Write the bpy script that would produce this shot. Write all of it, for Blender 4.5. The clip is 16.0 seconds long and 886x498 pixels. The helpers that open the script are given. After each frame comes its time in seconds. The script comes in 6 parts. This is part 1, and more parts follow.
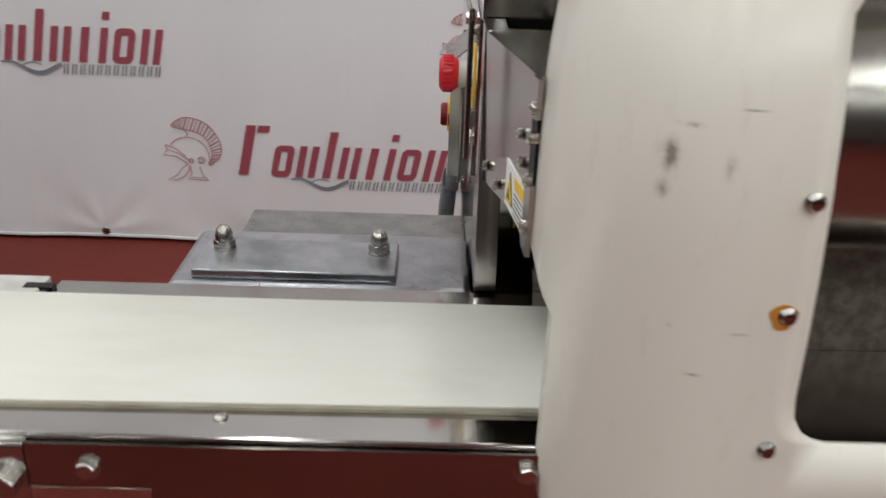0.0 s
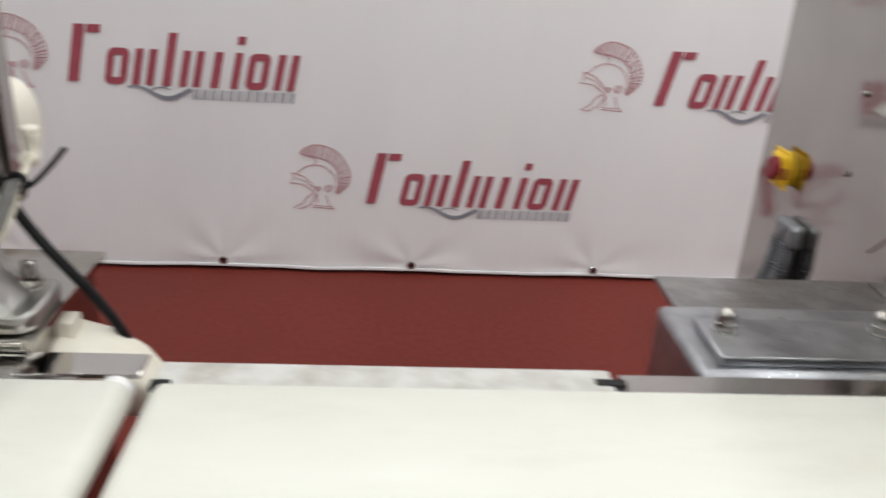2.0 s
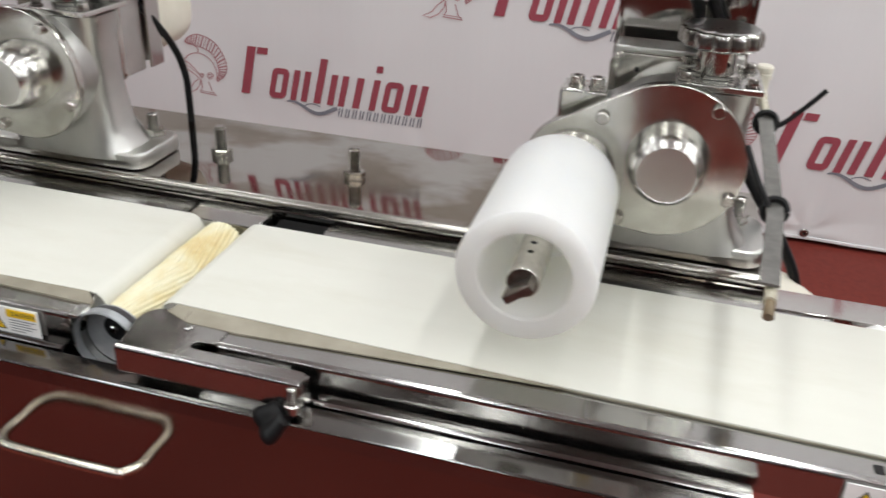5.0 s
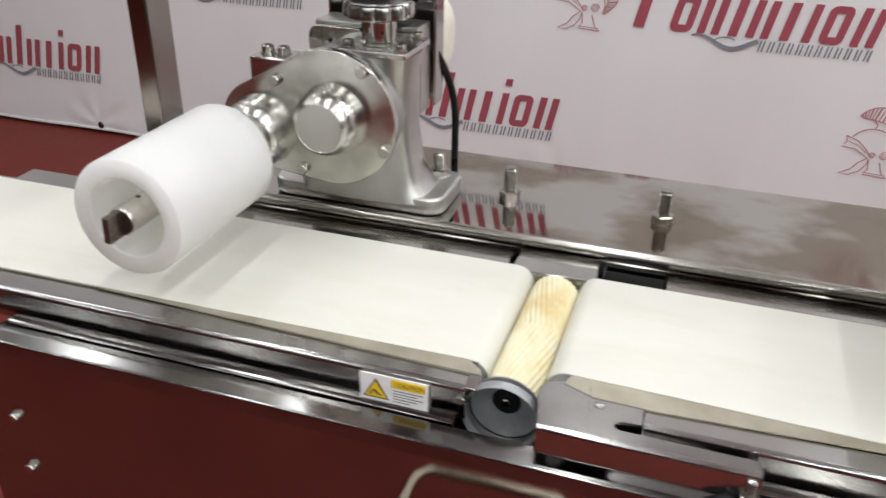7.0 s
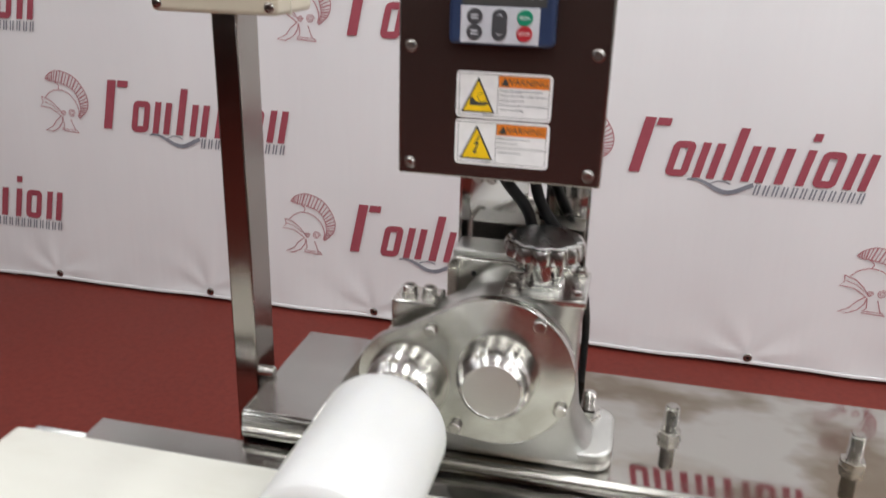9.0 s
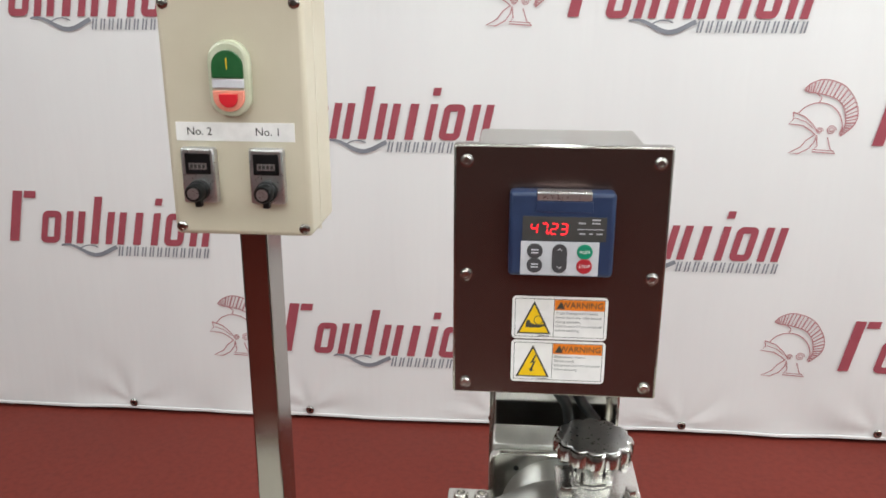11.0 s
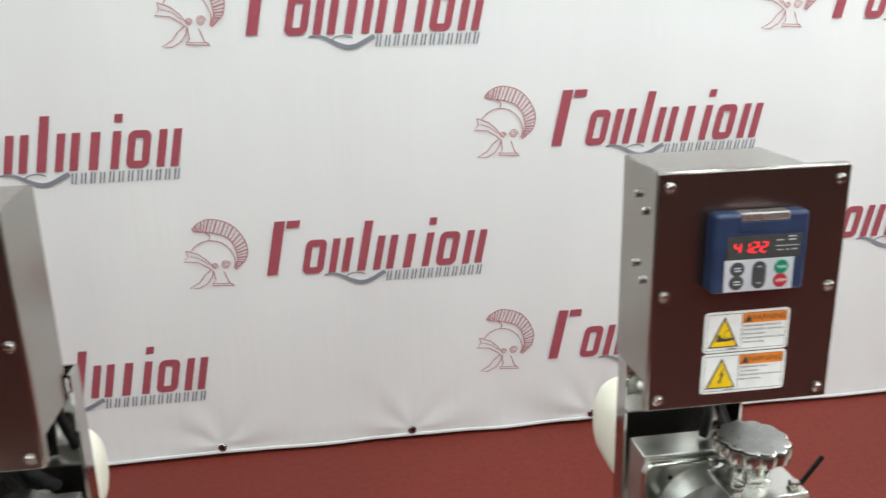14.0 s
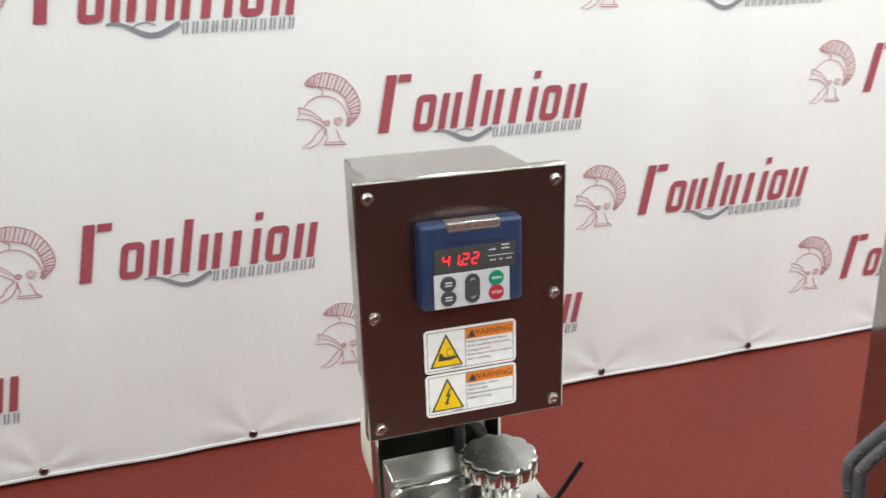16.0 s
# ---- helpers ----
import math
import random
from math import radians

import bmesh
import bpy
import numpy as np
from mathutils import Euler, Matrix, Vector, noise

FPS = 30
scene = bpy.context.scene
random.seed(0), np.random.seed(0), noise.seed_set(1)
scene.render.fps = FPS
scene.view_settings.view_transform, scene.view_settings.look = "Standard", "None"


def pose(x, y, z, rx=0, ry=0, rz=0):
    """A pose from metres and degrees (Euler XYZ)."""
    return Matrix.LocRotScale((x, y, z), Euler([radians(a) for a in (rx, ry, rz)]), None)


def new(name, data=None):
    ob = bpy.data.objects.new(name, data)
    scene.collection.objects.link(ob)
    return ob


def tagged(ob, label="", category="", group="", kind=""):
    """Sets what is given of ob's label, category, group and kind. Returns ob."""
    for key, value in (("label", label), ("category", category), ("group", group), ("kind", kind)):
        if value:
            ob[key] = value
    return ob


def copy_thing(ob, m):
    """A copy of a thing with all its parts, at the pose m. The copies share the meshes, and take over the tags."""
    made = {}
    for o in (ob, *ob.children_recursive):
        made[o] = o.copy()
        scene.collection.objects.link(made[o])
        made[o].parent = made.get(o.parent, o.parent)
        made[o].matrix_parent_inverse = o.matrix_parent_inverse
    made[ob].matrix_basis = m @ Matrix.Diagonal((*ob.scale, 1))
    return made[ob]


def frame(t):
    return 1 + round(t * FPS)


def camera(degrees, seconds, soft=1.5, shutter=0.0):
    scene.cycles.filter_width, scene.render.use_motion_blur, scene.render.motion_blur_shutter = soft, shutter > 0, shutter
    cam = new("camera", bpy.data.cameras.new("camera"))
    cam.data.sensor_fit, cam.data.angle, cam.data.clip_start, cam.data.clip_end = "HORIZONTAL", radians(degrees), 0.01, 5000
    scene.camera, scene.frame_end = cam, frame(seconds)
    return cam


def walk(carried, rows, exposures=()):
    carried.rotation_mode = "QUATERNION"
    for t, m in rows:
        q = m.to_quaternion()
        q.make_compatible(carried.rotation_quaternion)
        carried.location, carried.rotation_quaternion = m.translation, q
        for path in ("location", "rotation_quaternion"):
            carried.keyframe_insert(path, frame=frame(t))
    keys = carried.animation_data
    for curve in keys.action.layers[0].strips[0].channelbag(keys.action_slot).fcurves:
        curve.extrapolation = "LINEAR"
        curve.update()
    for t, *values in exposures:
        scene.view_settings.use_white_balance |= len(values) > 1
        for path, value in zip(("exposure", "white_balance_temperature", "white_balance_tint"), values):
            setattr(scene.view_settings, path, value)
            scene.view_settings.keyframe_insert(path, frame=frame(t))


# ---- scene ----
SOFT = 1.5
cam = camera(56.01, 16.0, SOFT, 0.5)
PATH = [
    (0.0, pose(0.9488, -2.9472, 1.3089, 66.107, -2.036, -0.284)),
    (0.5, pose(0.8379, -2.8962, 1.3148, 65.914, -2.636, -5.952)),
    (1.0, pose(0.6791, -2.8965, 1.3276, 65.849, -2.756, -10.872)),
    (1.5, pose(0.4926, -2.8986, 1.3332, 66.369, -2.987, -9.733)),
    (2.0, pose(0.3178, -2.8485, 1.3400, 66.644, -3.132, -2.938)),
    (2.5, pose(0.1994, -2.7952, 1.3247, 66.447, -3.762, 2.761)),
    (3.0, pose(0.0851, -2.7984, 1.3150, 64.186, -3.446, 5.114)),
    (3.5, pose(-0.0086, -2.8144, 1.3042, 62.087, -2.773, 8.296)),
    (4.0, pose(-0.0614, -2.8364, 1.2934, 61.297, -2.874, 11.438)),
    (4.5, pose(-0.1037, -2.8631, 1.3028, 61.449, -2.948, 13.796)),
    (5.0, pose(-0.1655, -2.9083, 1.3128, 62.181, -2.496, 15.568)),
    (7.5, pose(-0.5648, -2.9276, 1.3363, 62.176, -0.895, 18.448)),
    (8.0, pose(-0.6390, -2.9298, 1.3533, 64.094, -0.903, 16.103)),
    (8.5, pose(-0.6939, -2.8586, 1.3779, 66.717, -1.314, 14.400)),
    (9.0, pose(-0.7678, -2.8274, 1.4093, 69.545, -1.449, 13.128)),
    (11.5, pose(-0.9261, -2.8050, 1.5760, 73.023, 0.302, 3.254)),
    (12.0, pose(-0.8820, -2.8089, 1.5825, 73.136, 0.647, 1.960)),
    (12.5, pose(-0.8005, -2.8115, 1.5861, 73.603, 1.173, -0.234)),
    (13.0, pose(-0.7120, -2.8045, 1.5891, 73.951, 1.938, -3.357)),
    (13.5, pose(-0.6187, -2.7936, 1.5877, 73.701, 1.919, -6.445)),
    (14.0, pose(-0.5340, -2.7875, 1.5860, 73.217, 1.367, -8.330)),
    (14.5, pose(-0.4408, -2.7676, 1.5806, 72.796, 1.423, -9.167)),
    (15.0, pose(-0.3770, -2.7690, 1.5781, 72.500, 1.440, -10.687)),
    (15.5, pose(-0.3557, -2.7519, 1.5851, 72.025, 1.879, -13.510)),
    (16.0, pose(-0.3661, -2.7365, 1.5886, 71.725, 1.767, -17.308)),
]
walk(cam, PATH, ((0.0, -0.5, 6500, 12), (1.0, -0.42, 6500, 12), (1.5, -0.28, 6500, 12), (2.5, -0.26, 6500, 12), (3.0, -0.34, 6500, 12), (3.5, -0.42, 6500, 12), (4.0, -0.3, 6500, 12), (5.2, -0.14, 6500, 13), (7.3, -0.04, 6500, 14), (9.0, 0.04, 6500, 14), (11.3, 0.29, 6500, 7), (12.0, 0.28, 6400, 5), (13.0, 0.17, 6350, 4), (14.0, 0.18, 6350, 4), (15.0, 0.17, 6450, 5), (16.0, 0.23, 6500, 6)))

# ---------------------------------------------------------------- world and lamps
world = bpy.data.worlds.new("world")
scene.world = world
world.use_nodes = True
world.node_tree.nodes["Background"].inputs[0].default_value = (0.8, 0.85, 1.0, 1)
world.node_tree.nodes["Background"].inputs[1].default_value = 0.05
LAMP_Z = 2.95
LAMP_WATTS = 14.2


# ---------------------------------------------------------------- materials
def material(name):
    m = bpy.data.materials.new(name)
    m.use_nodes = True
    nt = m.node_tree
    return m, nt, nt.nodes["Principled BSDF"]


def noise_node(nt, scale, detail=4.0, stretch=(1, 1, 1), rough=0.55):
    co = nt.nodes.new("ShaderNodeTexCoord")
    mp = nt.nodes.new("ShaderNodeMapping")
    mp.inputs["Scale"].default_value = stretch
    nz = nt.nodes.new("ShaderNodeTexNoise")
    nz.inputs["Scale"].default_value = scale
    nz.inputs["Detail"].default_value = detail
    nz.inputs["Roughness"].default_value = rough
    nt.links.new(co.outputs["Object"], mp.inputs["Vector"])
    nt.links.new(mp.outputs["Vector"], nz.inputs["Vector"])
    return nz.outputs["Fac"]


def ramp(nt, fac, a, b, lo=0.35, hi=0.65):
    r = nt.nodes.new("ShaderNodeValToRGB")
    r.color_ramp.elements[0].position, r.color_ramp.elements[1].position = lo, hi
    r.color_ramp.elements[0].color = (*a, 1) if len(a) == 3 else a
    r.color_ramp.elements[1].color = (*b, 1) if len(b) == 3 else b
    nt.links.new(fac, r.inputs["Fac"])
    return r.outputs["Color"]


def spread(nt, fac, lo, hi, a=0.3, b=0.7):
    r = nt.nodes.new("ShaderNodeMapRange")
    r.inputs["From Min"].default_value, r.inputs["From Max"].default_value = a, b
    r.inputs["To Min"].default_value, r.inputs["To Max"].default_value = lo, hi
    nt.links.new(fac, r.inputs["Value"])
    return r.outputs["Result"]


def bump(nt, bsdf, fac, strength, distance=0.001):
    b = nt.nodes.new("ShaderNodeBump")
    b.inputs["Strength"].default_value, b.inputs["Distance"].default_value = strength, distance
    nt.links.new(fac, b.inputs["Height"])
    nt.links.new(b.outputs["Normal"], bsdf.inputs["Normal"])


def surface(name, a, b, rough=(0.4, 0.5), metal=0.0, scale=30.0, grain=(1, 1, 1), fine=400.0, relief=0.1, lo=0.35, hi=0.65):
    """A material with colour from a to b in broad patches, roughness in a range and a fine relief."""
    m, nt, p = material(name)
    broad = noise_node(nt, scale)
    small = noise_node(nt, fine, 3.0, grain)
    nt.links.new(ramp(nt, broad, a, b, lo, hi), p.inputs["Base Color"])
    nt.links.new(spread(nt, small, rough[0], rough[1]), p.inputs["Roughness"])
    p.inputs["Metallic"].default_value = metal
    if relief:
        bump(nt, p, small, relief)
    return m


def plain(name, c, rough=0.4, metal=0.0):
    v = tuple(min(1.0, x * 1.12 + 0.004) for x in c)
    return surface(name, c, v, (rough * 0.85, min(1.0, rough * 1.2)), metal, 60.0, (1, 1, 1), 500.0, 0.04)


STEEL = surface("stainless_steel", (0.46, 0.45, 0.425), (0.52, 0.505, 0.48), (0.10, 0.13), 1.0, 6.0, (1, 1, 1), 60.0, 0.0)
DOME = surface("softly_polished_casting", (0.47, 0.465, 0.44), (0.55, 0.545, 0.52), (0.15, 0.21), 1.0, 8.0, (1, 1, 1), 60.0, 0.01)
STEEL_SHEET = surface("polished_steel_sheet", (0.46, 0.44, 0.42), (0.55, 0.53, 0.51), (0.06, 0.09), 1.0, 4.0, (1, 1, 1), 50.0, 0.0)
# Polished steel, darkened and browned with part of the floor's reflection.
STEEL_FLOOR_TINT = surface("floor_tinted_steel_panel", (0.255, 0.225, 0.205), (0.31, 0.275, 0.255), (0.12, 0.17), 1.0, 5.0, (1, 1, 1), 60.0, 0.0)
# Brown base holds a blurred reflection of the red floor.
LID = surface("floor_toned_lid", (0.122, 0.080, 0.071), (0.138, 0.091, 0.081), (0.245, 0.26), 0.85, 3.0, (1, 1, 1), 20.0, 0.0)
BOX_STEEL = surface("brushed_box_steel", (0.34, 0.325, 0.295), (0.40, 0.385, 0.35), (0.20, 0.24), 1.0, 6.0, (1, 1, 1), 60.0, 0.0)
WHEEL_TOP = surface("dull_wheel_top", (0.26, 0.26, 0.255), (0.36, 0.355, 0.345), (0.26, 0.34), 1.0, 30.0, (1, 1, 1), 200.0, 0.02)
HOPPER_STEEL = surface("polished_hopper_steel", (0.46, 0.44, 0.42), (0.52, 0.50, 0.48), (0.16, 0.19), 1.0, 6.0, (1, 1, 1), 60.0, 0.0)
SCREW = surface("bright_lid_screw", (0.42, 0.405, 0.38), (0.52, 0.505, 0.48), (0.18, 0.28), 1.0, 200.0, (1, 1, 1), 800.0, 0.05)
DARK_STEEL = surface("dark_rough_steel", (0.12, 0.10, 0.085), (0.19, 0.165, 0.145), (0.34, 0.44), 0.9, 120.0, (1, 1, 1), 500.0, 0.04)
CHROME = surface("polished_casting", (0.56, 0.55, 0.525), (0.64, 0.63, 0.605), (0.19, 0.26), 1.0, 8.0, (1, 1, 1), 40.0, 0.012)
ALLOY = surface("satin_cast_alloy", (0.46, 0.46, 0.44), (0.56, 0.555, 0.53), (0.30, 0.40), 1.0, 14.0, (1, 1, 1), 90.0, 0.02)
BUFFED = surface("buffed_round_face", (0.56, 0.55, 0.52), (0.62, 0.61, 0.58), (0.34, 0.40), 1.0, 8.0, (1, 1, 1), 300.0, 0.01)
SHAFT_STEEL = surface("worn_shaft_steel", (0.50, 0.48, 0.44), (0.62, 0.60, 0.56), (0.20, 0.30), 1.0, 60.0, (1, 8, 1), 300.0, 0.02)
RAIL = surface("scuffed_rail_steel", (0.36, 0.35, 0.335), (0.44, 0.43, 0.415), (0.13, 0.18), 1.0, 9.0, (0.25, 1, 1), 60.0, 0.0)
# Rail steel with the mirrored dark surroundings put into its colour.
LEDGE = surface("ledge_steel_dark_reflection", (0.19, 0.185, 0.18), (0.27, 0.262, 0.25), (0.10, 0.15), 1.0, 9.0, (0.25, 1, 1), 60.0, 0.0)
POLE_STEEL = surface("brushed_pole_steel", (0.30, 0.275, 0.25), (0.36, 0.335, 0.305), (0.15, 0.18), 1.0, 5.0, (1, 1, 1), 60.0, 0.0)
# Tan of the belt edge mirrored in the steel, put into the colour.
TAN = surface("tan_belt_reflection", (0.29, 0.26, 0.20), (0.39, 0.355, 0.285), (0.32, 0.45), 0.35, 22.0, (1, 1, 1), 300.0, 0.04)
SATIN = surface("satin_steel_plate", (0.45, 0.44, 0.405), (0.60, 0.59, 0.55), (0.15, 0.24), 1.0, 22.0, (1, 1, 1), 35.0, 0.0, 0.38, 0.62)
CAST = surface("cast_aluminium", (0.26, 0.265, 0.28), (0.50, 0.51, 0.53), (0.26, 0.42), 1.0, 16.0, (1, 1, 1), 220.0, 0.08, 0.30, 0.68)
BOLT = surface("bright_bolt", (0.40, 0.38, 0.355), (0.50, 0.48, 0.45), (0.16, 0.24), 1.0, 200.0, (1, 1, 1), 800.0, 0.08)
IRON = surface("dull_fastener", (0.30, 0.285, 0.26), (0.40, 0.38, 0.355), (0.13, 0.19), 1.0, 160.0, (1, 1, 1), 700.0, 0.02)
BRASS = surface("brass", (0.52, 0.36, 0.12), (0.66, 0.48, 0.2), (0.2, 0.32), 1.0, 60.0, (1, 1, 1), 400.0, 0.05)
BEIGE = surface("beige_enclosure", (0.575, 0.52, 0.405), (0.615, 0.56, 0.445), (0.36, 0.46), 0.0, 12.0, (1, 1, 1), 900.0, 0.08)
MOTOR = surface("cream_motor_paint", (0.68, 0.64, 0.54), (0.76, 0.72, 0.62), (0.4, 0.5), 0.0, 20.0, (1, 1, 1), 500.0, 0.06)
BLACK = plain("black_plastic", (0.004, 0.004, 0.0045), 0.36)
RUBBER = surface("black_cable_sheath", (0.004, 0.004, 0.0045), (0.009, 0.009, 0.010), (0.38, 0.5), 0.0, 90.0, (1, 1, 1), 600.0, 0.1)
RED = plain("red_plastic", (0.62, 0.018, 0.03), 0.32)
DARK_RED = plain("dark_red_plastic", (0.22, 0.008, 0.02), 0.35)
YELLOW = plain("yellow_plastic", (0.80, 0.50, 0.02), 0.4)
GREEN = plain("green_button", (0.022, 0.105, 0.035), 0.22)
KEY_RED = plain("red_key", (0.42, 0.02, 0.03), 0.35)
KEY_GREEN = plain("green_key", (0.0, 0.22, 0.12), 0.35)
KEY_GREY = plain("grey_key", (0.05, 0.05, 0.055), 0.45)
NAVY = surface("navy_keypad_shell", (0.016, 0.031, 0.082), (0.023, 0.043, 0.105), (0.34, 0.46), 0.0, 40.0, (1, 1, 1), 1200.0, 0.05)
KEYPAD_WHITE = plain("pale_keypad_face", (0.55, 0.56, 0.6), 0.45)
PAPER = plain("white_label", (0.82, 0.81, 0.80), 0.35)
SIGN_YELLOW = plain("sign_yellow", (0.85, 0.55, 0.01), 0.35)
SIGN_ORANGE = plain("sign_orange", (0.78, 0.22, 0.02), 0.35)
INK = plain("black_ink", (0.045, 0.045, 0.043), 0.5)
INK_GREY = plain("grey_ink", (0.16, 0.16, 0.17), 0.5)
GREY_METAL = surface("grey_cast_connector", (0.26, 0.27, 0.285), (0.36, 0.37, 0.385), (0.28, 0.40), 0.6, 60.0, (1, 1, 1), 500.0, 0.08)
DISH = surface("dull_grey_dish", (0.30, 0.31, 0.32), (0.40, 0.41, 0.42), (0.36, 0.48), 0.6, 60.0, (1, 1, 1), 500.0, 0.05)
GREY_HOSE = surface("grey_conduit", (0.10, 0.105, 0.115), (0.15, 0.155, 0.165), (0.4, 0.5), 0.0, 60.0, (1, 1, 1), 500.0, 0.05)
SILVER = plain("silver_plate", (0.5, 0.5, 0.5), 0.3, 0.9)
WASHED = surface("worn_white_bed", (0.37, 0.345, 0.30), (0.54, 0.53, 0.505), (0.3, 0.45), 0.0, 26.0, (0.6, 1.4, 1), 200.0, 0.06, 0.30, 0.60)
RUST = plain("orange_rust", (0.55, 0.22, 0.03), 0.7)
PRINT_RED = surface("banner_print_red", (0.325, 0.060, 0.085), (0.365, 0.072, 0.098), (0.7, 0.8), 0.0, 20.0, (1, 1, 1), 900.0, 0.05)
PRINT_LINE = plain("banner_print_thin_red", (0.45, 0.21, 0.225), 0.75)
PRINT_GREY = surface("banner_print_grey", (0.20, 0.205, 0.24), (0.24, 0.245, 0.28), (0.7, 0.8), 0.0, 20.0, (1, 1, 1), 900.0, 0.05)


def belt_material():
    m, nt, p = material("white_belt_fabric")
    broad = noise_node(nt, 5.0, 5.0, (1, 3, 1))
    nt.links.new(ramp(nt, broad, (0.625, 0.61, 0.545), (0.665, 0.655, 0.595), 0.3, 0.7), p.inputs["Base Color"])
    smear = noise_node(nt, 11.0, 6.0, (0.45, 1.5, 1), 0.65)
    mix = nt.nodes.new("ShaderNodeMix")
    mix.data_type = "RGBA"
    mix.blend_type = "MULTIPLY"
    mix.inputs["Factor"].default_value = 1.0
    nt.links.new(p.inputs["Base Color"].links[0].from_socket, mix.inputs["A"])
    nt.links.new(ramp(nt, smear, (0.945, 0.935, 0.91), (1, 1, 1), 0.28, 0.48), mix.inputs["B"])
    nt.links.new(mix.outputs["Result"], p.inputs["Base Color"])
    p.inputs["Roughness"].default_value = 0.5
    co = nt.nodes.new("ShaderNodeTexCoord")
    wv = nt.nodes.new("ShaderNodeTexWave")
    wv.bands_direction = "X"
    wv.inputs["Scale"].default_value = 95.0
    wv.inputs["Distortion"].default_value = 0.4
    nt.links.new(co.outputs["Object"], wv.inputs["Vector"])
    bump(nt, p, wv.outputs["Fac"], 0.05, 0.0006)
    return m


def roller_material():
    m, nt, p = material("milky_white_plastic")
    broad = noise_node(nt, 25.0)
    nt.links.new(ramp(nt, broad, (0.925, 0.94, 0.945), (0.945, 0.96, 0.96)), p.inputs["Base Color"])
    p.inputs["Roughness"].default_value = 0.34
    p.inputs["Subsurface Weight"].default_value = 1.0
    p.inputs["Subsurface Radius"].default_value = (0.055, 0.054, 0.05)
    p.inputs["Subsurface Scale"].default_value = 1.0
    tr = nt.nodes.new("ShaderNodeBsdfTranslucent")
    tr.inputs["Color"].default_value = (0.96, 0.95, 0.88, 1)
    mx = nt.nodes.new("ShaderNodeMixShader")
    mx.inputs[0].default_value = 0.28
    nt.links.new(p.outputs["BSDF"], mx.inputs[1])
    nt.links.new(tr.outputs["BSDF"], mx.inputs[2])
    nt.links.new(mx.outputs["Shader"], nt.nodes["Material Output"].inputs["Surface"])
    return m


def floor_material():
    m, nt, p = material("dark_red_epoxy_floor")
    broad = noise_node(nt, 1.3, 6.0)
    spots = noise_node(nt, 45.0, 3.0)
    mix = nt.nodes.new("ShaderNodeMix")
    mix.data_type = "RGBA"
    mix.blend_type = "MULTIPLY"
    mix.inputs["Factor"].default_value = 1.0
    nt.links.new(ramp(nt, broad, (0.138, 0.0235, 0.0170), (0.170, 0.030, 0.022), 0.3, 0.7), mix.inputs["A"])
    nt.links.new(ramp(nt, spots, (0.86, 0.86, 0.86), (1, 1, 1), 0.35, 0.6), mix.inputs["B"])
    nt.links.new(mix.outputs["Result"], p.inputs["Base Color"])
    nt.links.new(spread(nt, broad, 0.45, 0.6), p.inputs["Roughness"])
    p.inputs["Specular IOR Level"].default_value = 0.16
    bump(nt, p, noise_node(nt, 260.0, 2.0), 0.12, 0.001)
    return m


def cloth_material():
    m, nt, p = material("white_banner_cloth")
    broad = noise_node(nt, 1.1, 4.0, (2.2, 1, 0.5))
    nt.links.new(ramp(nt, broad, (0.76, 0.745, 0.755), (0.80, 0.79, 0.795), 0.3, 0.7), p.inputs["Base Color"])
    p.inputs["Roughness"].default_value = 0.78
    folds = noise_node(nt, 2.3, 3.0, (3.0, 1, 0.35))
    weave = noise_node(nt, 700.0, 2.0)
    add = nt.nodes.new("ShaderNodeMath")
    add.operation = "MULTIPLY_ADD"
    add.inputs[1].default_value = 0.012
    nt.links.new(weave, add.inputs[0])
    nt.links.new(folds, add.inputs[2])
    bump(nt, p, add.outputs["Value"], 0.22, 0.02)
    return m


def deck_material():
    m, nt, p = material("stained_polished_deck")
    broad = noise_node(nt, 5.5, 4.0, (1, 1.2, 1), 0.5)
    film = noise_node(nt, 13.0, 4.0, (0.7, 1.2, 1), 0.55)
    mix = nt.nodes.new("ShaderNodeMix")
    mix.data_type = "RGBA"
    mix.blend_type = "MULTIPLY"
    mix.inputs["Factor"].default_value = 1.0
    nt.links.new(ramp(nt, broad, (0.225, 0.185, 0.145), (0.41, 0.39, 0.365), 0.43, 0.53), mix.inputs["A"])
    nt.links.new(ramp(nt, film, (0.86, 0.83, 0.79), (1, 1, 1), 0.34, 0.50), mix.inputs["B"])
    nt.links.new(mix.outputs["Result"], p.inputs["Base Color"])
    nt.links.new(spread(nt, broad, 0.085, 0.035, 0.40, 0.54), p.inputs["Roughness"])
    p.inputs["Metallic"].default_value = 1.0
    return m


